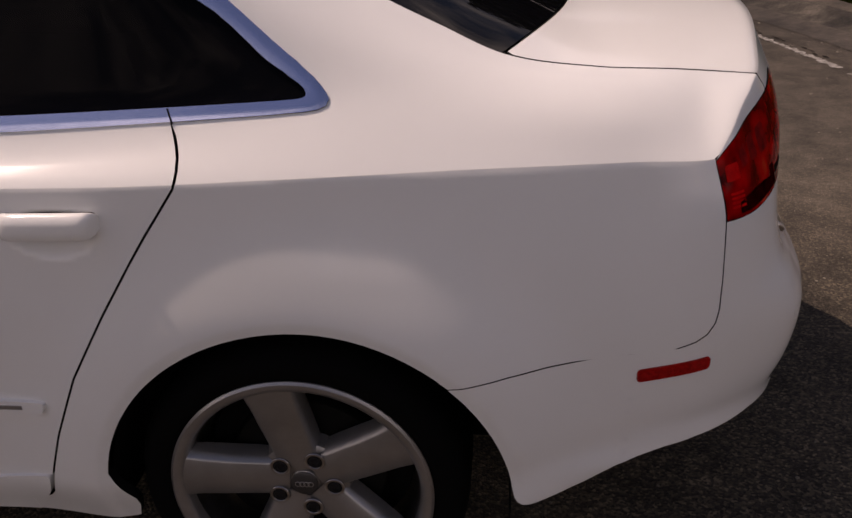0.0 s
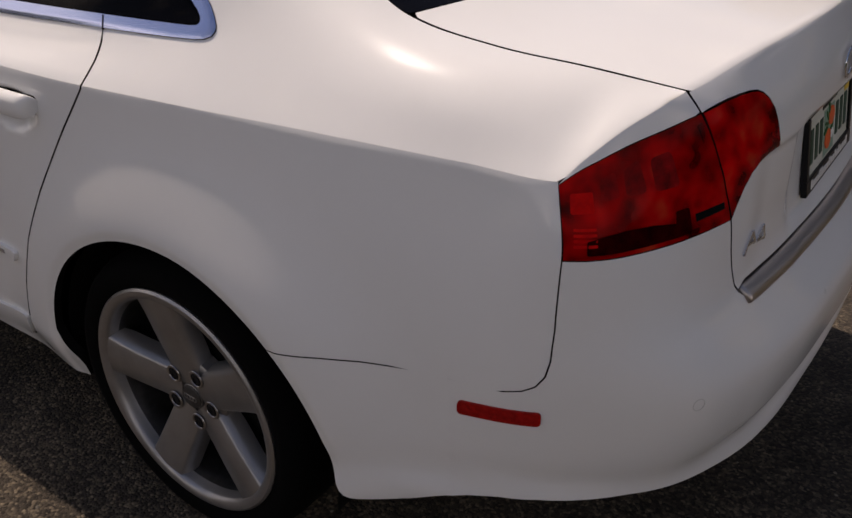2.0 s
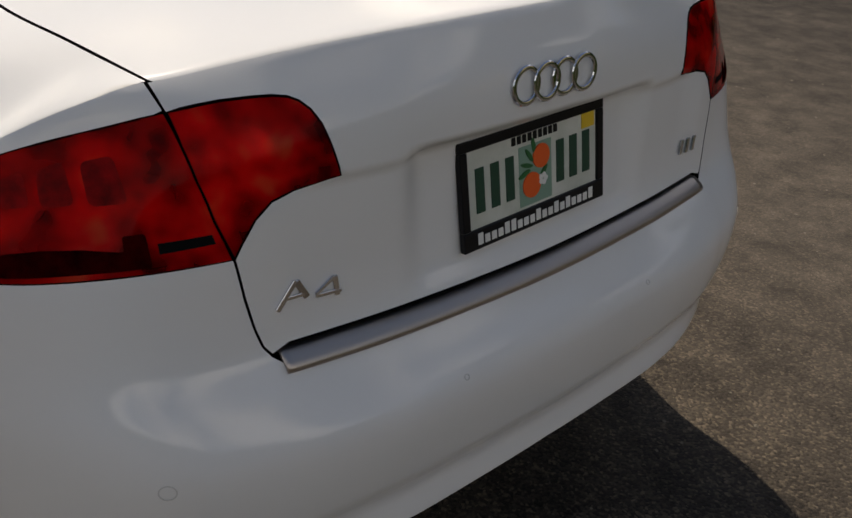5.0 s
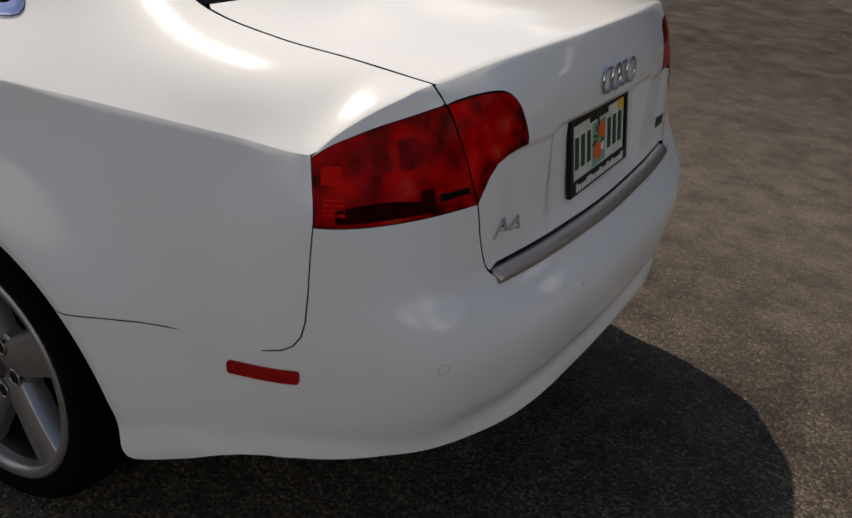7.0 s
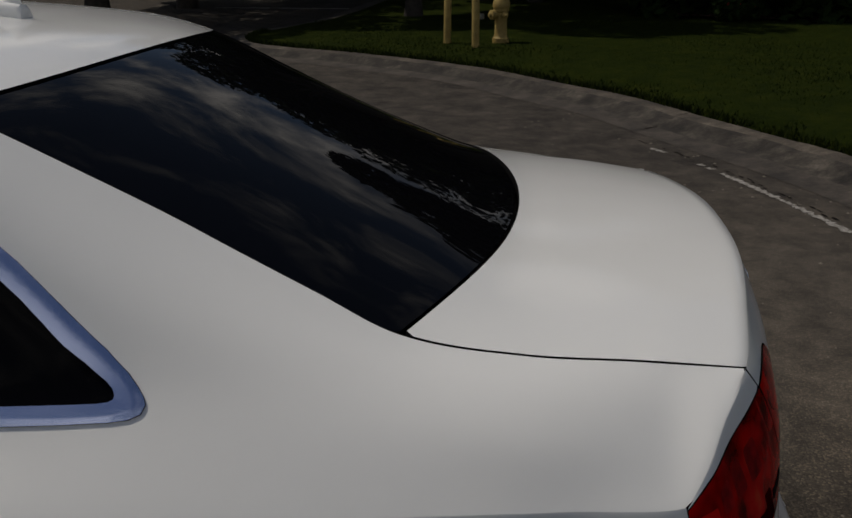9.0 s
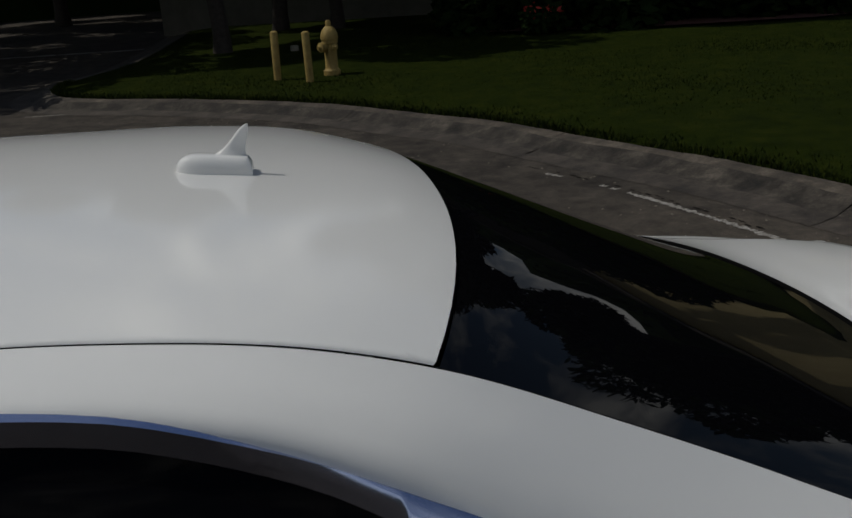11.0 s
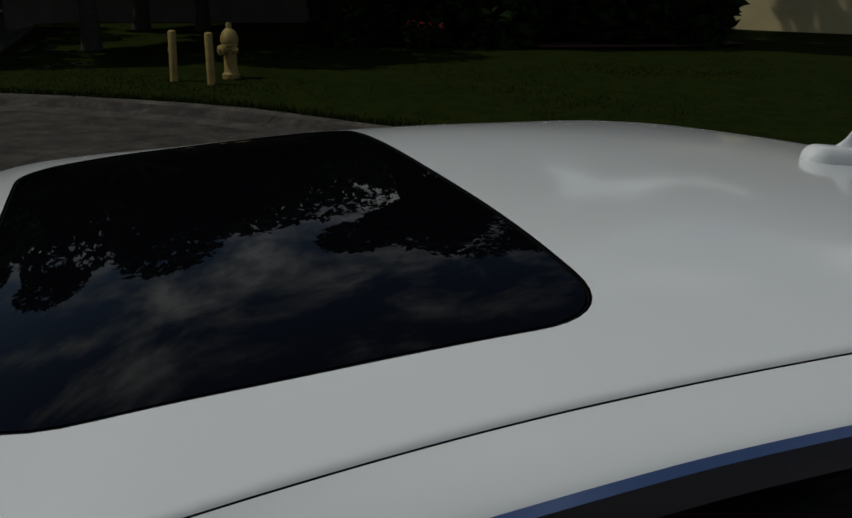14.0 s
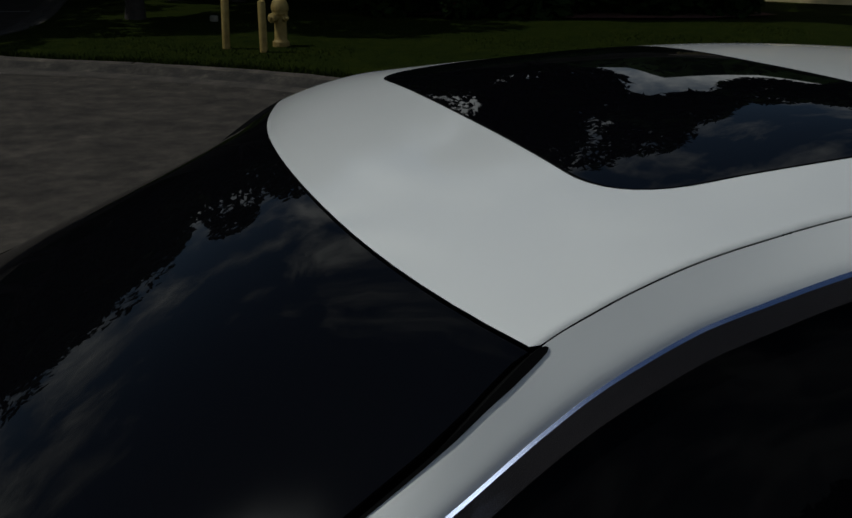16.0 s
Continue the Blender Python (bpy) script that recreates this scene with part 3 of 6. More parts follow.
def sheet(name, mat, parent, patches, label="", mirror=False, gap_shade=True):
    """One mesh of several patches, or its mirror image across the car's middle."""
    verts, faces, normals, slots = [], [], [], []
    for v, f, n, skin_faces in patches:
        k = len(verts)
        slots += [0] * skin_faces + [1] * (len(f) - skin_faces)
        sy = -1 if mirror else 1
        verts += [(p[0], sy * p[1], p[2]) for p in v]
        normals += [(p[0], sy * p[1], p[2]) for p in n]
        faces += [tuple(k + i for i in (reversed(q) if mirror else q)) for q in f]
    ob = mesh_object(name, verts, faces, mat, parent, label, normals)
    # turned-in rims coloured black: the depth shade of the gaps, not rubber
    ob.data.materials.append(SEAL_GAP_SHADE if gap_shade else mat)
    ob.data.polygons.foreach_set("material_index", slots)
    return ob


def pair(name, mat, parent, patches, label="", gap_shade=True):
    return sheet(name, mat, parent, patches, label, False, gap_shade), sheet(name, mat, parent, patches, label, True, gap_shade)


def crease_z(s):
    return CREASE(s)[1] if s < 0.7 else CREASE(0.7)[1] + (0.9335 - CREASE(0.7)[1]) * min(1.0, (s - 0.7) / 0.06)


def on_crease(p, q):
    return (q[0], crease_z(q[0])) if at_crease(p) else p


def on_foot(p, q):
    return (q[0], 0.0)


def at_crease(p):
    return p[1] > crease_z(p[0]) - 0.0015


def at_seam(p):
    """Stretch of the bumper's seam that is closed."""
    return 0.545 < p[0] < 0.695 and 0.578 < p[1] < 0.602


def soft_crease(p):
    w = 1 - min(1.0, max(0.0, (crease_z(p[0]) - p[1]) / 0.018))
    return Vector((0.15 if p[0] > 0.3 else 0.0, -0.80, 0.58)).normalized(), 0.4 * w * w


def soft_foot(p):
    x, w = p[0], p[1] / WSC
    k = smooth01(HEEL - 0.03, HEEL + 0.02, x)
    t = smooth01(HEEL, TIP, x)
    n = Vector((0.10, -0.80, 0.58)).lerp(Vector((0.45 + 0.12 * t, -0.60 + 0.2 * t, 0.70)), k).normalized()
    return n, (0.35 + 0.3 * k) * (1 - min(1.0, w / (0.10 + 0.14 * k))) ** 2


def soft_ridge(p):
    t = smooth01(0.76, 1.07, p[0])
    w = 1 - min(1.0, max(0.0, (RIDGE_LINE(p[0])[0] - p[1]) / 0.022))
    return Vector((0.45 + 0.12 * t, -0.60 + 0.2 * t, 0.70)).normalized(), 0.65 * w * w


def at_foot(p):
    return p[1] < 0.0015


def at_lip(p):
    return p[0] > lid_rear(p[1]) - 0.0015


def at_lip_face(p):
    return p[1] > 1.015


def soft_lip(p):
    y = p[1]
    w = 1 - min(1.0, max(0.0, (lid_rear(y) - p[0]) / 0.028))
    return Vector((0.72, 0.3 * y, 0.70)).normalized(), 0.8 * w * w


def soft_lip_face(p):
    s = min(p[0], 2 * MID - p[0])
    y = lower(p[0], 1.03).y
    w = 1 - min(1.0, max(0.0, (lip_height(s) - p[1]) / 0.022)) if p[1] > 1.005 else 0.0
    return Vector((0.72, 0.3 * y, 0.70)).normalized(), 0.8 * w * w


def soft_roof(p):
    d = DITCH(p[0])[0] - abs(p[1])
    return Vector((0, math.copysign(1, p[1]), 0.1)).normalized(), 0.75 * max(0.0, 1 - d / 0.014) ** 1.3


WINDOW_RIM = []


def soft_side(p):
    """The crease below, and the roll of the roof rail over the window trim above."""
    n, w = soft_foot(p)
    if p[1] < 0.5 * WSC or p[1] > 0.8 * WSC or p[0] > 0.05:
        return n, w
    if not WINDOW_RIM:
        WINDOW_RIM.append(np.array([q for q in dense(window_outline(0.0), 0.003) if q[1] > 0.45 * WSC]))
    rim = WINDOW_RIM[0]
    d = float(np.min(np.hypot(rim[:, 0] - p[0], rim[:, 1] - p[1])))
    return Vector((0, -0.75, -0.65)), 0.6 * smooth01(-0.12, -0.4, p[0]) * max(0.0, 1 - d / 0.030) ** 1.6


def arc(cx, cz, r, a0, a1, n=24):
    return [(cx + r * math.cos(radians(a0 + (a1 - a0) * i / n)), cz + r * math.sin(radians(a0 + (a1 - a0) * i / n))) for i in range(n + 1)]


def rounded(poly, radii, n=6):
    """An outline with its corners rounded."""
    out = []
    for i, p in enumerate(poly):
        r = radii[i] if isinstance(radii, (list, tuple)) else radii
        a, b, p = Vector(poly[i - 1]), Vector(poly[(i + 1) % len(poly)]), Vector(p)
        if r <= 0:
            out.append(tuple(p))
            continue
        u, v = (a - p).normalized(), (b - p).normalized()
        r = min(r, 0.49 * (a - p).length, 0.49 * (b - p).length)
        s, e = p + u * r, p + v * r
        for k in range(n + 1):
            t = k / n
            out.append(tuple(s * (1 - t) ** 2 + p * 2 * t * (1 - t) + e * t * t))
    return out


car = tagged(new("car"), "white four-door sedan parked on worn asphalt, dark tinted windows", "car")

DOOR_GAP = [(-0.495, 0.276), (-0.472, 0.35), (-0.443, 0.43), (-0.386, 0.56), (-0.31, 0.69), (-0.247, 0.79), (-0.2174, 0.8347), (-0.1946, 0.867), (-0.168, 0.905), (-0.1595, 0.917), (-0.157, CREASE(-0.157)[1])]
DOOR_GAP_UP = [(-0.157, CREASE(-0.157)[1]), (-0.1555, 0.941), (-0.1576, 0.959), (-0.1622, 0.973), (-0.168, 0.988), (-0.1815, 1.022)]
SEAM = [(0.2945, 0.556), (0.40, 0.575), (0.47, 0.583), (0.52, 0.5855), (0.55, 0.587), (0.60, 0.5892), (0.66, 0.592), (0.69, 0.5955), (0.70, 0.597), (0.727, 0.606), (0.746, 0.619), (0.759, 0.640), (0.765, 0.668), (0.767, 0.72), (0.763, 0.828)]
TAIL_LOW = [(0.763, 0.828), (0.83, 0.829), (0.93, 0.829), (1.02, 0.83), (1.10, 0.831)]
TAIL_SPLIT = [(1.10, 0.83), (1.0865, 0.88), (1.0805, 0.925), (1.079, 0.965), (1.0785, 1.0)]


def crease_line(x0, x1, n=12):
    return [(x, crease_z(x)) for x in (x0 + (x1 - x0) * i / n for i in range(n + 1))]


def lip_line(s0, s1, n=16):
    """Upper rim of the lower skin along the tail."""
    if s0 > 1.03:
        return [(s, lip_height(s)) for s in (s0 + (s1 - s0) * i / n for i in range(n + 1))]
    k = Curve([(0.76, 0.9325), (0.78, 0.9425), (0.80, 0.950), (0.85, 0.961), (0.90, 0.969), (0.95, 0.977), (1.0, 0.986), (1.05, 0.9955), (1.08, 1.0)])
    return [(s, k(min(s, 2 * MID - s))[0]) for s in (s0 + (s1 - s0) * i / n for i in range(n + 1))]


def lip_height(s):
    """Where the tail meets the top of the lid."""
    z = 1.04
    for _ in range(25):
        p = lower(s, z)
        z += 0.6 * (top(p.x, p.y).z - z)
    return z


def mirror_s(pts):
    return [(2 * MID - s, z) for s, z in reversed(pts)]


def uw(pts):
    return [(x, upper_w(x, z) * WSC) for x, z in pts]


def build_body():
    # quarter panel with the rear pillar, the roof rail and the windscreen pillar in one pressing
    low = DOOR_GAP + crease_line(-0.157, 0.757, 40)[1:] + list(reversed(SEAM)) + arc(ARCH["cx"], ARCH["cz"], ARCH["r"], 46.2, 170, 30)[1:] + [(-0.3535, 0.318), (-0.345, 0.30), (-0.3345, 0.284), (-0.3245, 0.268), (-0.322, 0.245), (-0.333, 0.205), (-0.36, 0.198), (-0.47, 0.196), (-0.56, 0.194), (-0.56, 0.243), (-0.53, 0.248), (-0.508, 0.261)]
    win = window_outline(0.0)
    up = [(x, 0.0) for x in np.linspace(-0.157, TIP, 26)] + [(x, WSC) for x in np.linspace(TIP, -2.42, 70)] + [(-2.42, 0.02)] + [(-2.35, WSC / 3 - 0.004)]
    front_low = [p for p in win]
    up += front_low + uw(list(reversed(DOOR_GAP_UP)))[1:-1]
    rim = [(s, RIDGE_LINE(s)[0]) for s in np.linspace(0.758, 1.077, 30)] + [(1.078, 1.0015)] + list(reversed(lip_line(0.758, 1.0775, 30)))[1:]
    rings = [p for d in (0.004, 0.008, 0.012, 0.016, 0.021, 0.027, 0.034) for p in arc(ARCH["cx"], ARCH["cz"], ARCH["r"] + d, 44, 182, 110)]
    rail_rows = [(x, b + d) for x, b in dense(win, 0.02) if b > 0.45 * WSC for d in (0.005, 0.010, 0.016, 0.023, 0.031)]
    pair("quarter_panel", PAINT, car, [patch(lower, low, joined=lambda p: at_crease(p) or at_seam(p), snap=on_crease, gap=0.0020, step=0.014, edge=0.01, soft=soft_crease, extra=rings), patch(upper_uv, up, step=0.016, gap=0.0026, joined=at_foot, snap=on_foot, even=3, soft=soft_side, edge=0.01, extra=rail_rows), patch(lower, rim, step=0.008, gap=0.0, flange=0, edge=0.006, soft=soft_ridge)])
    # doors
    rear_low = list(reversed([p for p in DOOR_GAP if p[1] > 0.33])) + [(-0.480, 0.3262), (-0.60, 0.3106), (-1.22, 0.3106)] + crease_line(-1.22, -0.157)[:-1]
    rear_up = uw(DOOR_GAP_UP[:-1] + [(x, WINDOW_LOW(x)[0] + 0.002) for x in np.linspace(-0.176, -1.22, 18)]) + [(x, 0) for x in np.linspace(-1.22, -0.157, 16)][:-1]
    pair("rear_door", PAINT, car, [patch(lower, rear_low, step=0.011, joined=at_crease, snap=on_crease, gap=0.0024, soft=soft_crease), patch(upper_uv, rear_up, joined=at_foot, snap=on_foot, gap=0.0028, soft=soft_foot)])
    f_low = [(-1.222, 0.3106), (-2.12, 0.3106), (-2.28, 0.55)] + crease_line(-2.25, -1.222)
    f_up = [(x, 0) for x in np.linspace(-1.222, -2.25, 14)] + [(x, WSC / 3 - 0.006) for x in np.linspace(-2.25, -1.222, 14)]
    pair("front_door", PAINT, car, [patch(lower, f_low, joined=at_crease), patch(upper_uv, f_up, joined=at_foot)])
    pair("sill", PAINT, car, [patch(lower, [(-0.556, 0.2445), (-0.530, 0.2495), (-0.5095, 0.262), (-0.497, 0.279), (-0.4888, 0.30), (-0.4845, 0.322), (-0.4875, 0.3275), (-0.4945, 0.3288), (-0.60, 0.3155), (-2.13, 0.3155), (-2.19, 0.246)], lift=0.007, gap=0.0012, step=0.02), patch(lower, [(-0.5583, 0.194), (-0.5583, 0.243), (-2.2, 0.243), (-2.2, 0.19)], gap=0.0, step=0.03)], gap_shade=False)
    fend = [(-2.252, 0.905)] + [(-2.283, 0.55), (-2.16, 0.32), (-2.255, 0.2), (-2.26, 0.28)] + arc(-2.648, 0.285, 0.375, 0, 150, 26) + [(-3.1, 0.55)] + crease_line(-3.1, -2.252)[:-1]
    fup = [(x, 0) for x in np.linspace(-2.252, -3.1, 12)] + [(x, WSC * 0.98) for x in np.linspace(-3.1, -2.43, 10)] + [(-2.43, 0.06), (-2.36, WSC / 3 - 0.01), (-2.252, WSC / 3 - 0.006)]
    pair("front_wing", PAINT, car, [patch(lower, fend, joined=at_crease), patch(upper_uv, fup, joined=at_foot)])
    pair("front_bumper", PAINT, car, [patch(lower, [(-3.9, 0.22), (-3.9, 0.73), (-3.6, 0.74), (-3.3, 0.76), (-3.105, 0.79), (-3.105, 0.55)] + arc(-2.648, 0.285, 0.375, 152, 178, 6) + [(-3.04, 0.22)], step=0.06)])
    # roof, bonnet
    hole = sunroof_outline(0.0)
    roof = [(roof_front(y), y) for y in np.linspace(0.60, -0.60, 25)] + [(x, -DITCH(x)[0]) for x in np.linspace(-1.755, -0.235, 40)] + \
           [(roof_rear(y), y) for y in np.linspace(-0.54, 0.54, 21)] + [(x, DITCH(x)[0]) for x in np.linspace(-0.235, -1.755, 40)]
    roof_rows = [(x, sy * (DITCH(x)[0] - d)) for x in np.linspace(-1.74, -0.26, 80) for sy in (1, -1) for d in (0.005, 0.009, 0.013, 0.018)]
    sheet("roof_panel", PAINT, car, [patch(top, roof, [hole], gap=0.0006, step=0.035, soft=soft_roof, extra=roof_rows)])
    bonnet = [(-2.56, y) for y in np.linspace(-0.68, 0.68, 9)] + [(x, 0.99 * DITCH(x)[0]) for x in np.linspace(-2.6, -3.3, 10)] + [(x, -0.99 * DITCH(x)[0]) for x in np.linspace(-3.3, -2.6, 10)]
    sheet("bonnet", PAINT, car, [patch(top, bonnet, step=0.06)])
    # boot lid: top and face
    lid_top = [(lid_front(y), y) for y in np.linspace(-0.585, 0.585, 31)] + [(x, DITCH(x)[0]) for x in np.linspace(0.40, 0.836, 18)] + \
              [(lid_rear(y), y) for y in np.linspace(0.543, -0.543, 41)] + [(x, -DITCH(x)[0]) for x in np.linspace(0.836, 0.40, 18)]
    half = [(1.0815, 1.0)] + lip_line(1.0825, MID, 14)
    face = half[:-1] + mirror_s(half) + mirror_s(LID_SIDE) + [(s, strip_top(s) + 0.005) for s in np.linspace(2 * MID - 1.16, 1.16, 30)] + LID_SIDE
    rows_top = [(lid_rear(y) - d, y) for d in (0.004, 0.008, 0.013, 0.019, 0.026, 0.034) for y in np.linspace(-0.53, 0.53, 89)]
    rows_face = [(s, lip_height(min(s, 2 * MID - s)) - d) for d in (0.004, 0.008, 0.013, 0.018, 0.024) for s in np.linspace(1.095, 2 * MID - 1.095, 89)]
    sheet("boot_lid", PAINT, car, [patch(top, lid_top, step=0.025, joined=at_lip, gap=0.0038, soft=soft_lip, extra=rows_top), patch(lower, face, step=0.012, joined=at_lip_face, soft=soft_lip_face, extra=rows_face)])
    # rear bumper
    left = [(0.446, 0.2825), (0.433, 0.284), (0.423, 0.290), (0.4165, 0.301)] + arc(ARCH["cx"], ARCH["cz"], ARCH["r"], 7, 46.2, 12) + SEAM[1:] + TAIL_LOW[1:] + [(1.1065, 0.78), (1.1145, 0.735), (1.121, 0.711), (1.1305, 0.697), (1.146, 0.685)]
    bottom = [(0.46, 0.2845), (0.5, 0.294), (0.55, 0.309), (0.6, 0.331), (0.65, 0.352), (0.7, 0.368), (0.76, 0.379), (0.9, 0.386), (1.0, 0.381), (1.2, 0.372), (1.4, 0.374), (MID, 0.379)]
    bump = left + [(s, strip_top(s) - 0.0225) for s in np.linspace(1.165, 2 * MID - 1.165, 30)] + mirror_s(left) + [(2 * MID - s, z) for s, z in bottom] + list(reversed(bottom))[1:]
    sheet("rear_bumper", PAINT, car, [patch(lower, bump, step=0.016, flange=0.03, gap=0.0006, joined=at_seam)])


WINDOW_LOW = Curve([(-2.3, 0.955), (-1.0, 0.984), (-0.5, 0.992), (-0.19, 1.008), (0.05, 1.0210)])


def window_outline(out):
    """Rim of the side windows in the upper skin's plane, grown by out; from the front corner along the top to the rear corner and back to the door gap."""
    c = Curve([(-2.30, 1.0), (-2.1, 1.088), (-1.84, 1.226), (-1.767, 1.268), (-1.716, 1.294), (-1.664, 1.314), (-1.609, 1.331), (-1.552, 1.342), (-1.455, 1.358), (-1.3, 1.376), (-1.145, 1.389), (-0.956, 1.396),
               (-0.80, 1.398), (-0.722, 1.396), (-0.646, 1.393), (-0.568, 1.388), (-0.487, 1.377), (-0.405, 1.355), (-0.319, 1.324), (-0.275, 1.303), (-0.19, 1.258), (-0.104, 1.205), (-0.05, 1.161), (0.003, 1.117), (0.041, 1.088), (0.065, 1.068)])
    pts = [(x, c(x)[0]) for x in np.linspace(-2.30, 0.065, 80)] + [(0.078, 1.055), (0.0875, 1.044), (0.0905, 1.037), (0.087, 1.0295), (0.074, 1.0245), (0.05, 1.0215), (0.02, 1.0198)]
    pts += [(x, WINDOW_LOW(x)[0]) for x in np.linspace(0.0, -0.18, 8)]
    return uw(pts)


def glass_outline():
    c = Curve([(-2.26, 0.995), (-2.08, 1.075), (-1.823, 1.221), (-1.77, 1.252), (-1.719, 1.278), (-1.668, 1.298), (-1.614, 1.316), (-1.557, 1.329), (-1.46, 1.347), (-1.3, 1.366), (-1.145, 1.380), (-0.956, 1.387),
               (-0.80, 1.389), (-0.722, 1.387), (-0.646, 1.384), (-0.568, 1.379), (-0.487, 1.368), (-0.405, 1.346), (-0.321, 1.312), (-0.25, 1.268), (-0.18, 1.223), (-0.105, 1.179), (-0.074, 1.154), (-0.032, 1.116), (-0.014, 1.100), (0.02, 1.078), (0.043, 1.062)])
    pts = [(x, c(x)[0]) for x in np.linspace(-2.24, 0.043, 80)] + [(0.052, 1.054), (0.056, 1.047), (0.055, 1.041), (0.048, 1.0375), (0.033, 1.0355)]
    low = Curve([(-2.3, 0.972), (-1.0, 1.003), (-0.5, 1.010), (-0.19, 1.0245), (0.05, 1.0360)])
    pts += [(x, low(x)[0]) for x in np.linspace(0.0, -2.22, 60)]
    return uw(pts)


def sunroof_outline(out):
    return rounded([(-1.609, 0.440), (-1.604, -0.451), (-1.085, -0.449), (-1.097, 0.444)], [0.09, 0.11, 0.08, 0.07], 9)


def roof_front(y):
    return -1.855 + 0.092 * abs(y / 0.60) ** 2.2


def roof_rear(y):
    return -0.145 - 0.088 * abs(y / 0.545) ** 2.2


def lid_front(y):
    return 0.53 - 0.15 * abs(y / 0.598) ** 2.1


def lid_rear(y):
    if not LIP_CURVE:
        pts = []
        for s in np.linspace(MID, 1.0825, 16):
            p = lower(s, lip_height(s))
            pts.append((-p.y, p.x))
        LIP_CURVE.append(Curve(pts))
    return LIP_CURVE[0](abs(y))[0]


LIP_CURVE = []


def strip_top(s):
    """Height of the upper edge of the bar under the lid."""
    y = lower(s, 0.69).y
    return 0.6905 + 0.055 * y * y


INNER_TOP = [(1.0815, 1.0), (1.10, 1.0022), (1.12, 1.0045), (1.143, 1.0063), (1.17, 1.0065), (1.193, 1.0055), (1.208, 1.0025), (1.218, 0.997), (1.227, 0.987), (1.2355, 0.970), (1.2435, 0.942), (1.252, 0.906)]
INNER_LOW = [(1.252, 0.906), (1.2186, 0.902), (1.188, 0.900), (1.1576, 0.893), (1.134, 0.875), (1.113, 0.848), (1.1015, 0.831)]
LID_SIDE = [(1.132, 0.6985), (1.1225, 0.711), (1.116, 0.735), (1.108, 0.78), (1.1015, 0.831)] + list(reversed(INNER_LOW))[1:] + list(reversed(INNER_TOP))[1:]


def build_glass_and_trim():
    pair("side_window", GLASS_SIDE, car, [patch(upper_uv, glass_outline(), lift=-0.004, gap=0.0, flange=0)], "dark tinted side glass")
    ring = window_outline(0) + uw([(x, WINDOW_LOW(x)[0]) for x in np.linspace(-0.2, -2.3, 40)])
    rows = uw([(x, WINDOW_LOW(x)[0] + 0.0158 * k) for k in (0.2, 0.4, 0.6, 0.8) for x in np.linspace(-1.2, 0.02, 200)])
    outer, inner = np.array(dense(ring, 0.002)), np.array(dense(glass_outline(), 0.002))

    def convex(p):
        a, b = outer[np.argmin(np.hypot(outer[:, 0] - p[0], outer[:, 1] - p[1]))], inner[np.argmin(np.hypot(inner[:, 0] - p[0], inner[:, 1] - p[1]))]
        da, db = math.dist(a, p), math.dist(b, p)
        t = db / max(1e-6, da + db)
        way = (upper_uv(*a) - upper_uv(*b)).normalized()
        rail = smooth01(0.45 * WSC, 0.52 * WSC, p[1]) * smooth01(-0.15, -0.45, p[0])
        n, w = (way if t > 0.5 else -way), min(0.30, (0.6 if t > 0.5 else 0.08) * abs(t - 0.5))
        return n.lerp(Vector((0, -0.85, -0.52)), rail), w + (0.75 - w) * rail

    pair("window_trim", ANODISED, car, [patch(upper_uv, ring, [glass_outline()], lift=0.003, gap=-0.0024, flange=0.01, step=0.007, edge=0.006, soft=convex, extra=rows)], "bright anodised window surround", gap_shade=False)
    cut = uw([(-0.1715, 1.0035), (-0.1748, 1.0040), (-0.1842, 1.0262), (-0.1810, 1.0264)])
    pair("trim_joint", SEAL_GAP_SHADE, car, [patch(upper_uv, cut, gap=0.0, flange=0.006, lift=0.0038, step=0.004, edge=0.003)], "dark joint in the window surround")
    back = [(roof_rear(y) + 0.004, y) for y in np.linspace(-0.54, 0.54, 21)][::-1] + [(x, -DITCH(x)[0] + 0.004) for x in np.linspace(-0.232, 0.372, 30)] + \
           [(lid_front(y) - 0.004, y) for y in np.linspace(-0.585, 0.585, 25)] + [(x, DITCH(x)[0] - 0.004) for x in np.linspace(0.372, -0.232, 30)]
    sheet("rear_window", GLASS_DARK, car, [patch(top, back, gap=0.0, flange=0.004, lift=-0.004, step=0.04)], "dark tinted rear window")
    ws = [(roof_front(y) - 0.002, y) for y in np.linspace(-0.60, 0.60, 21)] + [(x, DITCH(x)[0] - 0.012) for x in np.linspace(-1.78, -2.4, 16)] + [(-2.54, y) for y in np.linspace(0.66, -0.66, 9)] + [(x, -DITCH(x)[0] + 0.012) for x in np.linspace(-2.4, -1.78, 16)]
    sheet("windscreen", GLASS_DARK, car, [patch(top, ws, gap=0.0, flange=0.004, lift=-0.004, step=0.05)], "dark reflective windscreen")
    wedge = [(x, WSC - 0.001) for x in np.linspace(-2.02, -1.757, 22)] + [(-1.7515, WSC - 0.006), (-1.749, WSC - 0.013), (-1.751, WSC - 0.021), (-1.7575, WSC - 0.027), (-1.767, WSC - 0.031), (-1.782, WSC - 0.031), (-1.807, WSC - 0.022), (-1.85, WSC - 0.014), (-1.92, WSC - 0.009), (-2.0, WSC - 0.003)]
    pair("windscreen_seal", SEAL_GAP_SHADE, car, [patch(upper_uv, wedge, gap=0.0, flange=0.004, lift=0.0016, step=0.008, edge=0.004)], "black glued edge of the windscreen")
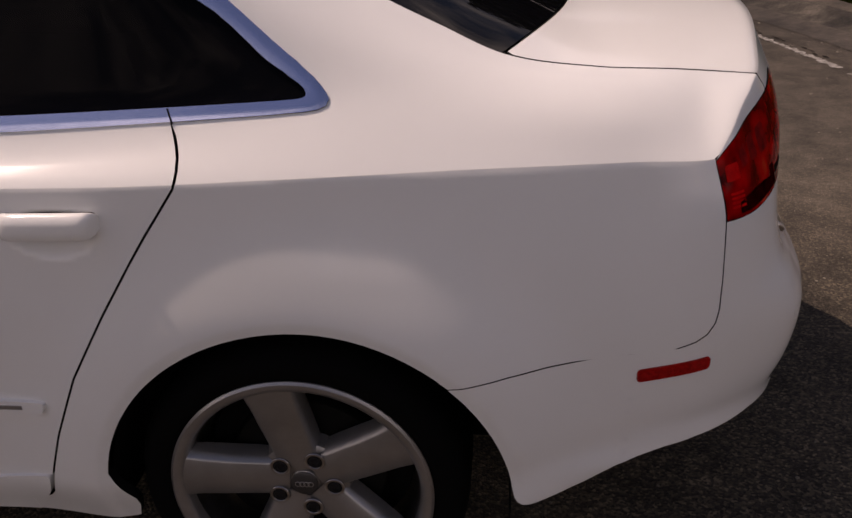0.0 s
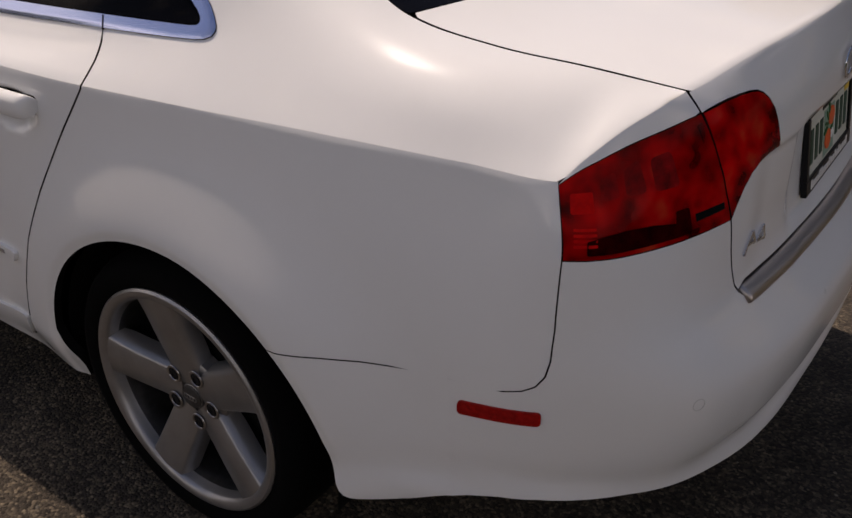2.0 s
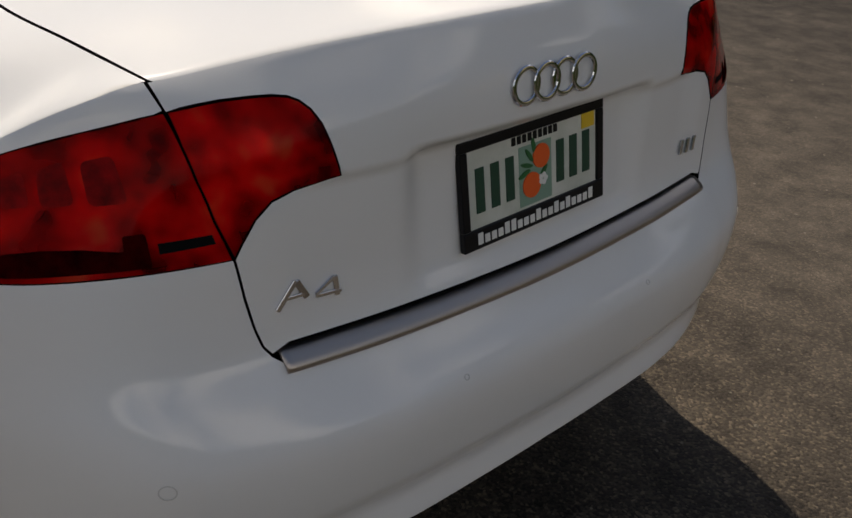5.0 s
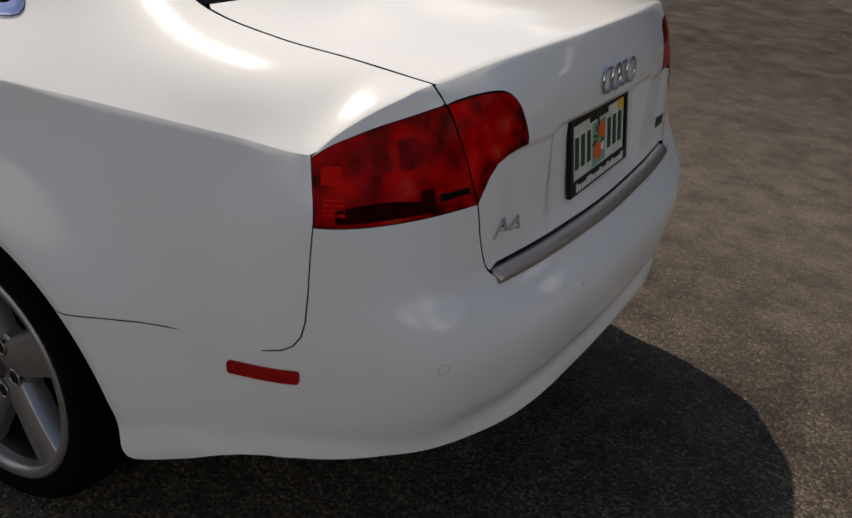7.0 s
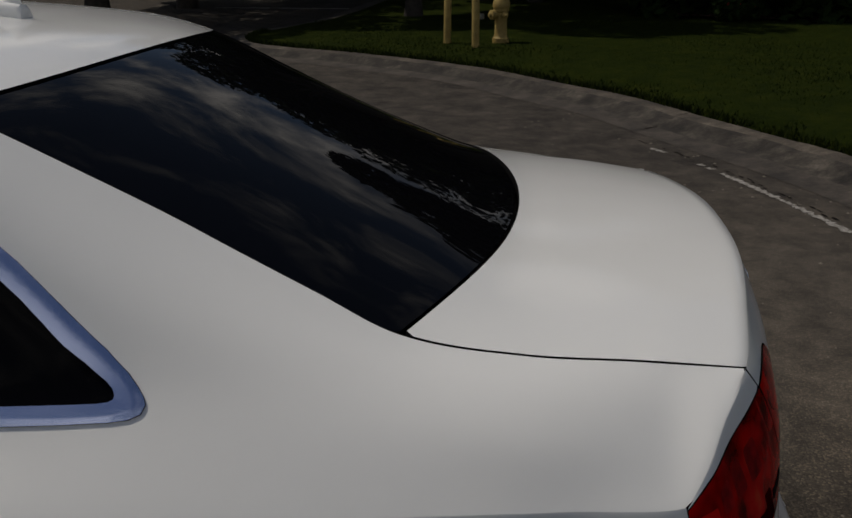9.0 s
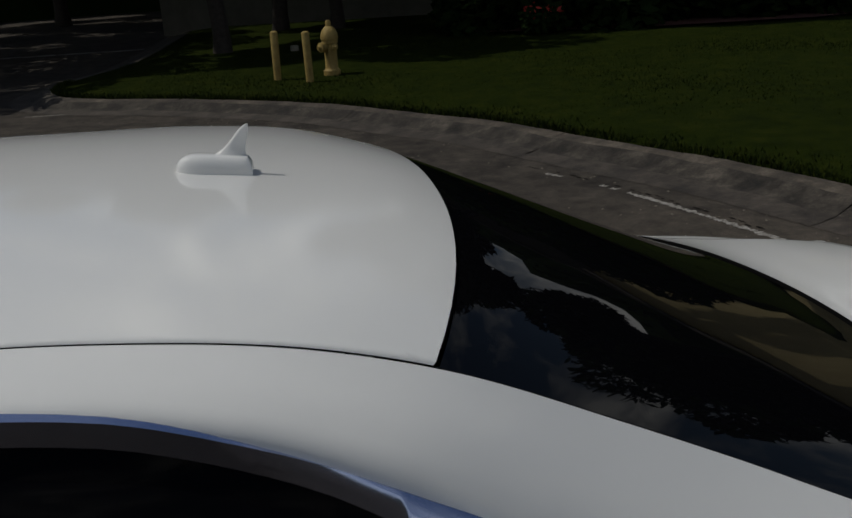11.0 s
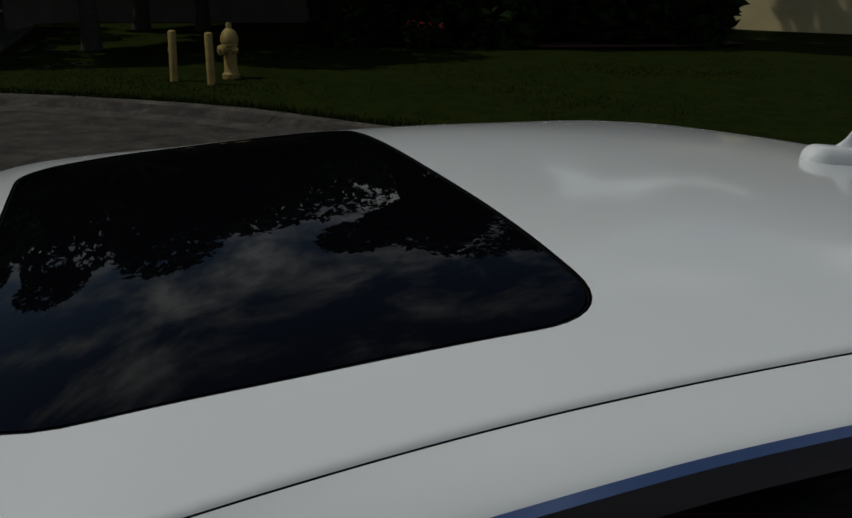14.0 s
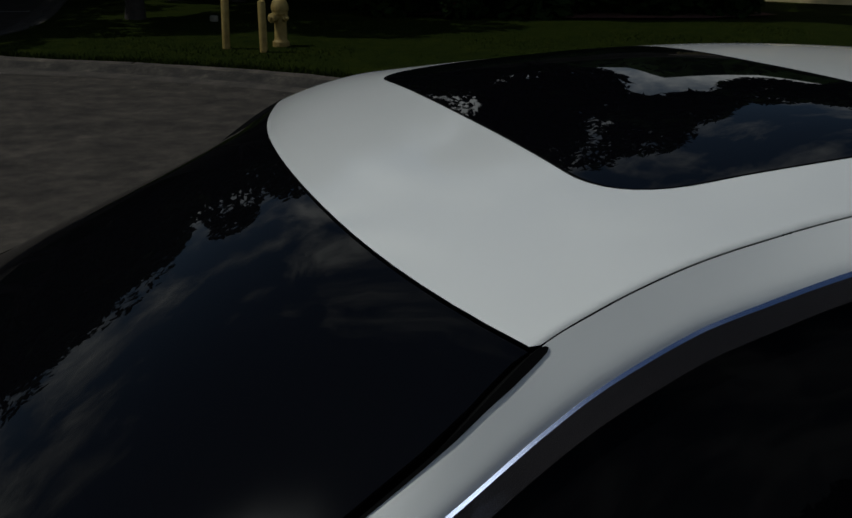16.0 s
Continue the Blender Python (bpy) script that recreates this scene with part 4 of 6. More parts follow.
    glass = shrink(sunroof_outline(0), 0.005)
    sheet("sunroof", GLASS_ROOF, car, [patch(top, glass, gap=0.0, flange=0.012, lift=-0.001, step=0.05)], "black glass sunroof panel")
    sheet("sunroof_seal", SEAL_GAP_SHADE, car, [patch(top, sunroof_outline(0), [glass], gap=0.0015, flange=0.012, lift=-0.0015, step=0.05)], "black rubber sunroof surround")
    # dark strips under the joints of roof, lid and windows
    for sy in (1, -1):
        xs = np.linspace(-1.70, 0.83, 90)
        v = []
        for x in xs:
            hw, z = DITCH(x)
            v += [(x, sy * (hw + 0.008), z - 0.016), (x, sy * (hw - 0.014), z - 0.010)]
        f = [(2 * i, 2 * i + 1, 2 * i + 3, 2 * i + 2) for i in range(len(xs) - 1)]
        mesh_object("roof_joint", v, f, BLACK, car)


def build_lights():
    outer = TAIL_LOW + TAIL_SPLIT[1:] + list(reversed(lip_line(0.758, 1.077, 30)))[1:] + [(0.755, 0.93)]
    pair("tail_light", RED_LENS, car, [patch(lower, outer, gap=0.0015, lift=0.001, step=0.02, flange=0.02)], "dark red tail light lens")
    pair("lid_light", RED_LENS, car, [patch(lower, INNER_TOP + INNER_LOW[1:] + TAIL_SPLIT[1:-1], gap=0.0016, lift=0.001, step=0.02, flange=0.02)], "dark red tail light lens on the boot lid")
    inner = INNER_TOP + INNER_LOW[1:] + TAIL_SPLIT[1:-1]
    pair("lamp_back", LAMP_INNER, car, [patch(lower, outer, gap=0.002, lift=-0.022, step=0.02, flange=0), patch(lower, inner, gap=0.003, lift=-0.020, step=0.02, flange=0)])
    dark = rounded([(0.803, 0.836), (1.012, 0.837), (1.012, 0.875), (0.987, 0.874), (0.986, 0.857), (0.94, 0.8625), (0.89, 0.864), (0.845, 0.862), (0.803, 0.856)], 0.004)
    pair("lamp_shade", LAMP_DARK, car, [patch(lower, dark, gap=0, lift=0.0015, step=0.03, flange=0.002)], "dark red lens divider", gap_shade=False)
    slot = [(1.022, 0.851), (1.083, 0.855), (1.081, 0.866), (1.022, 0.863)]
    pair("lamp_slot", SEAL_GAP_SHADE, car, [patch(lower, slot, gap=0, lift=0.0018, step=0.03, flange=0.002)], "black lamp insert")
    for s0, z0, r0 in ((0.80, 0.90, 0.024), (0.875, 0.918, 0.030), (0.965, 0.92, 0.032), (1.03, 0.915, 0.024), (1.15, 0.955, 0.030)):
        bowl = [(s0 + r0 * math.cos(2 * math.pi * i / 20), z0 + r0 * 0.9 * math.sin(2 * math.pi * i / 20)) for i in range(20)]
        pair("lamp_bowl", LAMP_BRIGHT, car, [patch(lower, bowl, gap=0, lift=-0.014, step=0.02, flange=0.012)], "red lamp reflector bowl")
    glint = rounded([(0.775, 0.892), (0.823, 0.893), (0.823, 0.921), (0.776, 0.919)], 0.004)
    pair("lamp_reflector", LAMP_GLINT, car, [patch(lower, glint, gap=0, lift=0.0014, step=0.02, flange=0.002)], "bright red corner reflector", gap_shade=False)
    for z0 in (0.847, 0.8545, 0.862, 0.8695):
        rib = rounded([(0.779, z0), (0.823, z0), (0.823, z0 + 0.0042), (0.779, z0 + 0.0042)], 0.0015, 3)
        pair("lamp_rib", LAMP_GLINT, car, [patch(lower, rib, gap=0, lift=0.0014, step=0.02, flange=0.001)], "bright red reflector rib", gap_shade=False)
    for s0, s1, z1 in ((0.840, 0.884, 0.943), (0.899, 0.944, 0.952), (0.960, 1.004, 0.958)):
        column = rounded([(s0, 0.906), (s1, 0.908), (s1 - 0.002, z1), (s0 + 0.002, z1 - 0.007)], 0.009)
        pair("lamp_column", LAMP_SMOKE, car, [patch(lower, column, gap=0, lift=0.0012, step=0.02, flange=0.002)], "smoky red bulb chamber", gap_shade=False)
    marker = rounded([(0.632, 0.5305), (0.756, 0.546), (0.756, 0.572), (0.632, 0.5565)], 0.008)
    pair("side_marker", REFLECTOR, car, [patch(lower, marker, gap=0.0, lift=0.004, step=0.02, flange=0.006)], "red side marker reflector", gap_shade=False)


def strip_bar():
    """Brushed bar along the lower edge of the lid."""
    verts, faces = [], []
    ss = np.linspace(1.142, 2 * MID - 1.148, 80)
    prof = [(0.003, -0.010), (0.0025, -0.004), (0.0005, 0.0015), (-0.003, 0.0055), (-0.007, 0.0085), (-0.0115, 0.0095), (-0.016, 0.0082), (-0.0195, 0.005), (-0.0215, 0.0), (-0.0225, -0.008)]
    for s in ss:
        zt = strip_top(s) - 0.005
        p, q = lower(s, zt + 0.004), lower(s, zt - 0.042)
        n = Vector((1, 0.45 * p.y, 0)).normalized()
        for dz, o in prof:
            t = (dz + 0.042) / 0.046
            g = q.lerp(p, t)
            verts.append(Vector((g.x, g.y, zt + dz)) + n * o)
    k = len(prof)
    for i in range(len(ss) - 1):
        for j in range(k - 1):
            faces.append((i * k + j, (i + 1) * k + j, (i + 1) * k + j + 1, i * k + j + 1))
    faces += [tuple(range(k)), tuple(reversed(range((len(ss) - 1) * k, len(ss) * k)))]
    ob = mesh_object("lid_strip", verts, faces, BRUSHED, car, "brushed metal strip")
    back = [(s, strip_top(s) + 0.008) for s in np.linspace(1.15, 2 * MID - 1.15, 30)] + [(s, strip_top(s) - 0.03) for s in np.linspace(2 * MID - 1.15, 1.15, 30)]
    sheet("strip_recess", SEAL_GAP_SHADE, car, [patch(lower, back, gap=0.0, lift=-0.014, flange=0, step=0.03)], "black recess above the strip")
    return ob


def ring_mesh(bm, centre, axis_x, axis_y, R, r, n=32, k=8):
    nrm = axis_x.cross(axis_y)
    rows = []
    for i in range(n):
        a = 2 * math.pi * i / n
        d = axis_x * math.cos(a) + axis_y * math.sin(a)
        rows.append([bm.verts.new(centre + d * (R + r * math.cos(2 * math.pi * j / k)) + nrm * (0.6 * r * math.sin(2 * math.pi * j / k))) for j in range(k)])
    for i in range(n):
        for j in range(k):
            bm.faces.new((rows[i][j], rows[(i + 1) % n][j], rows[(i + 1) % n][(j + 1) % k], rows[i][(j + 1) % k]))


def box(bm, lo, hi, m=None):
    lo, hi = Vector(lo), Vector(hi)
    c, s = (lo + hi) / 2, hi - lo
    mm = Matrix.Translation(c) @ Matrix.Diagonal((*s, 1))
    bmesh.ops.create_cube(bm, size=1.0, matrix=(m @ mm) if m else mm)


def build_badges():
    for i in range(4):
        bm = bmesh.new()
        y = (-1.5 + i) * 0.0405
        ring_mesh(bm, Vector((0.953 + 0.002 * (i % 2), y, 0.967)), Vector((0, 1, 0)), Vector((-0.08, 0, 1)).normalized(), 0.0245, 0.0041)
        bmesh.ops.recalc_face_normals(bm, faces=bm.faces)
        part("badge_ring", bm, CHROME, car, "chrome ring")
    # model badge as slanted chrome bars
    for a, b, w in (((-0.459, 0.753), (-0.431, 0.786), 0.0068), ((-0.431, 0.786), (-0.416, 0.759), 0.0085), ((-0.449, 0.7665), (-0.419, 0.7645), 0.0050),
                    ((-0.4035, 0.7575), (-0.3745, 0.7735), 0.0055), ((-0.3735, 0.7745), (-0.3715, 0.7470), 0.0075), ((-0.4035, 0.7560), (-0.3650, 0.7525), 0.0052)):
        badge_bar(a, b, w)
    # engine badge, too small to read: three slanted bars
    for y in (0.3965, 0.4155, 0.4360):
        badge_bar((y, 0.754), (y + 0.004, 0.781), 0.0115)


def badge_bar(a, b, width):
    """A flat bevelled chrome bar on the boot lid between two points (half width, height)."""
    p, q = face_point(*a, 0.0015), face_point(*b, 0.0015)
    along = (q - p).normalized()
    out = Vector((1, 0.5 * a[0], 0.05))
    side = out.cross(along).normalized()
    out = along.cross(side).normalized()
    m = Matrix((along, side, out)).transposed().to_4x4()
    m.translation = (p + q) / 2
    bm = bmesh.new()
    half = (q - p).length / 2
    box(bm, (-half, -width / 2, -0.001), (half, width / 2, 0.003), m)
    bmesh.ops.bevel(bm, geom=bm.edges[:], offset=0.0009, segments=2, affect="EDGES")
    part("badge_bar", bm, CHROME, car, "small chrome bar", smooth=False)


def face_point(y, z, out=0.0):
    """A point of the tail at half width y and height z."""
    lo, hi = 0.9, MID
    for _ in range(40):
        m = (lo + hi) / 2
        if abs(lower(m, z).y) > abs(y):
            lo = m
        else:
            hi = m
    p = lower(lo, z)
    return Vector((p.x + out, y, z))


def build_plate():
    bm = bmesh.new()
    m = pose(0.947, 0.004, 0.737, 1.2, -9.0, 0)
    box(bm, (-0.004, -0.152, 0.004), (0.0, 0.152, 0.156), m)
    plate = part("number_plate", bm, PLATE_WHITE, car, "white number plate with green marks and an orange motif", smooth=False)
    bm = bmesh.new()
    for lo, hi in (((-0.006, -0.158, 0.002), (0.005, 0.158, 0.032)), ((-0.006, -0.158, 0.148), (0.005, 0.158, 0.163)), ((-0.006, -0.158, 0.032), (0.005, -0.143, 0.148)), ((-0.006, 0.143, 0.032), (0.005, 0.158, 0.148))):
        box(bm, lo, hi, m)
    bmesh.ops.bevel(bm, geom=bm.edges[:], offset=0.0015, segments=1, affect="EDGES")
    part("plate_frame", bm, BLACK, plate, "black plastic plate frame", smooth=False)
    for (y0, y1, z0, z1, mat, nm) in (
            (-0.036, 0.036, 0.036, 0.128, PLATE_PALE, "motif_ground"), ):
        bm = bmesh.new()
        box(bm, (-0.001, y0, z0), (0.0006, y1, z1), m)
        part(nm, bm, mat, plate, smooth=False)
    for y in (-0.118, -0.087, -0.056, 0.056, 0.087, 0.118):
        bm = bmesh.new()
        box(bm, (-0.001, y - 0.0085, 0.054), (0.0016, y + 0.0085, 0.120), m)
        part("plate_bar", bm, PLATE_GREEN, plate, smooth=False)
    for y, z, r in ((0.012, 0.106, 0.0185), (-0.010, 0.066, 0.0195)):
        bm = bmesh.new()
        bmesh.ops.create_cone(bm, cap_ends=True, segments=24, radius1=r, radius2=r, depth=0.003, matrix=m @ pose(0.001, y, z, 0, 90, 0))
        part("orange_disc", bm, ORANGE, plate, smooth=False)
    for k, (y, z, a) in enumerate(((-0.014, 0.112, 35), (-0.020, 0.098, 75), (-0.004, 0.124, 10), (0.016, 0.080, -40), (-0.026, 0.086, 110))):
        bm = bmesh.new()
        bmesh.ops.create_cone(bm, cap_ends=True, segments=10, radius1=0.006, radius2=0.006, depth=0.0024, matrix=m @ pose(0.0008 + 0.0002 * k, y, z, a, 0, 0) @ Matrix.Diagonal((1, 0.6, 2.2, 1)) @ pose(0, 0, 0, 0, 90, 0))
        part("leaf", bm, LEAF_GREEN, plate, smooth=False)
    for k in range(5):
        bm = bmesh.new()
        a = 2 * math.pi * k / 5
        bmesh.ops.create_cone(bm, cap_ends=True, segments=10, radius1=0.0042, radius2=0.0042, depth=0.003, matrix=m @ pose(0.0018, 0.014 + 0.006 * math.cos(a), 0.070 + 0.006 * math.sin(a), 0, 90, 0))
        part("petal", bm, LETTER_WHITE, plate, smooth=False)
    bm = bmesh.new()
    box(bm, (-0.001, 0.108, 0.124), (0.0016, 0.138, 0.147), m)
    part("sticker", bm, YELLOW_STICKER, plate, "yellow sticker", smooth=False)
    for i in range(19):
        bm = bmesh.new()
        y = -0.131 + i * 0.01385
        box(bm, (0.004, y, 0.009), (0.0058, y + 0.0098, 0.0265 if i in (0, 4, 5, 9, 12, 14, 18) else 0.0215), m)
        part("lettering_bar", bm, LETTER_WHITE, plate, smooth=False)
    for i in range(9):
        bm = bmesh.new()
        box(bm, (-0.001, -0.05 + i * 0.0115, 0.134), (0.0012, -0.042 + i * 0.0115, 0.146), m)
        part("heading_bar", bm, BLACK, plate, smooth=False)


def build_wheel():
    """One wheel about the axis y, outer face towards -y, centre at the origin."""
    def lathe(prof, n=72):
        bm = bmesh.new()
        rows = []
        for i in range(n):
            a = 2 * math.pi * i / n
            rows.append([bm.verts.new((r * math.cos(a), y, r * math.sin(a))) for r, y in prof])
        for i in range(n):
            for j in range(len(prof) - 1):
                bm.faces.new((rows[i][j], rows[i][j + 1], rows[(i + 1) % n][j + 1], rows[(i + 1) % n][j]))
        bmesh.ops.recalc_face_normals(bm, faces=bm.faces)
        return bm
    rim_bm = lathe([(0.247, 0.0), (0.257, -0.004), (0.258, -0.010), (0.253, -0.014), (0.246, -0.0138), (0.238, -0.0105), (0.2335, -0.0055), (0.2315, 0.0), (0.2305, 0.010), (0.2285, 0.018)])
    rim = part("wheel", rim_bm, ALLOY, car, "silver five-spoke alloy wheel with a low-profile tyre")
    barrel = lathe([(0.2285, 0.018), (0.226, 0.03), (0.224, 0.045), (0.222, 0.07), (0.215, 0.12), (0.225, 0.19), (0.25, 0.2)])
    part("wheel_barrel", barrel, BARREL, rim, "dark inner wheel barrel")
    tyre = lathe([(0.25, 0.0), (0.264, -0.010), (0.282, -0.017), (0.300, -0.013), (0.313, 0.0), (0.322, 0.02), (0.325, 0.05), (0.325, 0.17), (0.322, 0.20), (0.29, 0.215), (0.25, 0.2)])
    part("tyre", tyre, RUBBER, rim, "black low-profile tyre")
    for k in range(5):
        a = radians(102 + 72 * k)
        rad, tan = Vector((math.cos(a), 0, math.sin(a))), Vector((-math.sin(a), 0, math.cos(a)))
        bm = bmesh.new()
        secs = []
        for r, hw, y, th in ((0.030, 0.038, 0.020, 0.04), (0.072, 0.0385, 0.016, 0.042), (0.105, 0.039, 0.011, 0.045), (0.15, 0.0405, 0.004, 0.045), (0.20, 0.043, -0.002, 0.042), (0.232, 0.047, -0.006, 0.032), (0.247, 0.052, -0.008, 0.02)):
            c = rad * r
            rowp = [(-hw - 0.011, y + th), (-hw - 0.008, y + 0.020), (-hw - 0.001, y + 0.004), (-hw + 0.004, y + 0.0005), (0, y - 0.001), (hw - 0.004, y + 0.0005), (hw + 0.001, y + 0.004), (hw + 0.008, y + 0.020), (hw + 0.011, y + th)]
            secs.append([bm.verts.new(c + tan * t + Vector((0, yy, 0))) for t, yy in rowp])
        for i in range(len(secs) - 1):
            for j in range(8):
                bm.faces.new((secs[i][j], secs[i][j + 1], secs[i + 1][j + 1], secs[i + 1][j]))
        bmesh.ops.recalc_face_normals(bm, faces=bm.faces)
        part("spoke", bm, ALLOY, rim)
    hub = lathe([(0.0, 0.017), (0.026, 0.017), (0.029, 0.019), (0.030, 0.025), (0.044, 0.025), (0.078, 0.024), (0.088, 0.030), (0.096, 0.06)], 48)
    part("hub", hub, ALLOY, rim)
    cap = lathe([(0.0, 0.013), (0.024, 0.0135), (0.0275, 0.016), (0.028, 0.03)], 40)
    part("hub_cap", cap, BLACK_CAP, rim, "dark grey hub cap")
    for i in range(4):
        bm = bmesh.new()
        ring_mesh(bm, Vector(((-1.5 + i) * 0.0085, 0.0125, 0)), Vector((1, 0, 0)), Vector((0, 0, 1)), 0.0055, 0.0009, 16, 5)
        part("cap_ring", bm, ALLOY, rim)
    for k in range(5):
        a = radians(66 + 72 * k)
        c = Vector((0.060 * math.cos(a), 0.0150, 0.060 * math.sin(a)))
        bm = bmesh.new()
        ring_mesh(bm, c, Vector((1, 0, 0)), Vector((0, 0, 1)), 0.0175, 0.0028, 24, 8)
        bmesh.ops.recalc_face_normals(bm, faces=bm.faces)
        part("bolt_seat", bm, BRIGHT_RIM, rim, "bright machined bolt seat")
        bm = bmesh.new()
        rows = []
        for r, y in ((0.0168, 0.0005), (0.0120, 0.0006), (0.0105, -0.0020), (0.0070, -0.0022), (0.0065, 0.0004), (0.0, 0.0005)):
            rows.append([bm.verts.new(c + Vector((r * math.cos(t), y, r * math.sin(t)))) for t in (2 * math.pi * j / 18 for j in range(18))])
        for i in range(len(rows) - 1):
            for j in range(18):
                bm.faces.new((rows[i][j], rows[i][(j + 1) % 18], rows[i + 1][(j + 1) % 18], rows[i + 1][j]))
        bmesh.ops.remove_doubles(bm, verts=bm.verts, dist=0.00005)
        bmesh.ops.recalc_face_normals(bm, faces=bm.faces)
        part("wheel_bolt", bm, BOLT, rim, "recessed wheel bolt blackened as the shade in its hole")
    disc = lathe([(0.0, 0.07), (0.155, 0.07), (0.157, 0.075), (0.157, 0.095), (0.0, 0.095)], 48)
    part("brake_disc", disc, BRAKE, rim, "brake disc blackened as the shade inside the wheel")
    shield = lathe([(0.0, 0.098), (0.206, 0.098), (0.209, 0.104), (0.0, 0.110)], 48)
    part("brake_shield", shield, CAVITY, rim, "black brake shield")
    rim.matrix_basis = pose(0.008, -0.862, 0.295, 0, 0, 0)
    for x, sy in ((-2.64, -1), (-2.64, 1), (0.008, 1)):
        copy_thing(rim, pose(x, sy * 0.862, 0.295, 0, 0, 0 if sy < 0 else 180))


BLACK_CAP = material("cap_grey", (0.045, 0.042, 0.040), 0.4, 0.3)
# near black, the shade of the bolt holes put into the colour
BOLT = material("bolt_hole_shade", (0.010, 0.009, 0.009), 0.7, 0.0, Specular_IOR_Level=0.2)
BARREL = material("dark_barrel", (0.085, 0.083, 0.085), 0.32, 0.8)
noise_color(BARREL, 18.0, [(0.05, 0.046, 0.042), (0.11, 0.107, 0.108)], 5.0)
BRIGHT_RIM = material("machined_rim", (0.40, 0.39, 0.39), 0.30, 1.0)
# disc steel coloured near black for the shade behind the spokes
BRAKE = material("brake_shade_black", (0.006, 0.006, 0.005), 0.8, 0.0, Specular_IOR_Level=0.1)


def build_underside():
    bm = bmesh.new()
    box(bm, (-3.2, -0.58, 0.22), (0.72, 0.58, 0.26))
    box(bm, (-2.2, -0.80, 0.20), (-0.45, 0.80, 0.24))
    part("floor_pan", bm, CAVITY, car, smooth=False)
    for x in (0.02, -2.648):
        for sy in (-1, 1):
            verts, faces = [], []
            n = 28
            for i in range(n + 1):
                a = radians(-8 + 196 * i / n)
                for y in (0.859, 0.50):
                    verts.append((x + 0.392 * math.cos(a), sy * y, 0.275 + 0.392 * math.sin(a)))
            faces = [(2 * i, 2 * i + 1, 2 * i + 3, 2 * i + 2) for i in range(n)]
            k = len(verts)
            verts.append((x, sy * 0.5, 0.275))
            faces += [(2 * i + 1, k, 2 * i + 3) for i in range(n)]
            mesh_object("wheel_liner", verts, faces, CAVITY, car)
    bm = bmesh.new()
    box(bm, (-2.0, -0.70, 0.24), (0.30, 0.70, 0.80))
    box(bm, (0.0, -0.62, 0.80), (0.42, 0.62, 0.98))
    part("cabin_lining", bm, CAVITY, car, smooth=False)


def build_handles():
    # section of the pull: (outwards, height), flat face, rounded top, sharp lower edge
    section = [(0.016, -0.016), (0.026, -0.021), (0.0335, -0.0225), (0.0350, -0.0205), (0.0358, -0.008), (0.0352, 0.004), (0.0325, 0.013), (0.0275, 0.0195), (0.021, 0.0225), (0.014, 0.021), (0.012, 0.008)]
    for sy in (-1, 1):
        for x0 in (-0.468, -1.52):
            bm = bmesh.new()
            rows = []
            n = 30
            for i in range(n + 1):
                t = 0.5 - 0.5 * math.cos(math.pi * i / n)
                x = x0 + 0.176 * t
                end = abs(2 * t - 1)
                flat, tall = (1 - end ** 9) ** 0.6, (1 - end ** 14) ** 0.5
                w = -lower(x, 0.90).y + (lower(x, 0.90).y - lower(x, 0.79).y) * 0.62
                rows.append([bm.verts.new((x, sy * (w - 0.006 + o * flat), 0.8600 + 0.002 * t + h * (0.35 + 0.65 * tall))) for o, h in section])
            k = len(section)
            for i in range(n):
                for j in range(k):
                    bm.faces.new((rows[i][j], rows[i][(j + 1) % k], rows[i + 1][(j + 1) % k], rows[i + 1][j]))
            bmesh.ops.remove_doubles(bm, verts=bm.verts, dist=0.00005)
            bmesh.ops.recalc_face_normals(bm, faces=bm.faces)
            part("door_handle", bm, PAINT, car, "white door pull")
    seat = rounded([(-0.466, 0.843), (-0.2945, 0.846), (-0.2925, 0.879), (-0.466, 0.876)], 0.014)
    pair("handle_backing", SEAL_GAP_SHADE, car, [patch(lower, seat, gap=0, lift=0.0010, step=0.012, flange=0)], "black patch behind the door pull")
    mould = rounded([(-0.462, 0.478), (-0.452, 0.506), (-1.215, 0.50), (-1.215, 0.472)], [0.012, 0.01, 0, 0])
    pair("door_moulding", PAINT, car, [patch(lower, mould, gap=0, lift=0.009, step=0.04, flange=0.012)], gap_shade=False)
    tag = [(-0.545, 0.487), (-0.50, 0.4885), (-0.50, 0.497), (-0.545, 0.4955)]
    pair("moulding_tag", ALLOY, car, [patch(lower, tag, gap=0, lift=0.0105, step=0.02, flange=0.003)], "small silver tag", gap_shade=False)


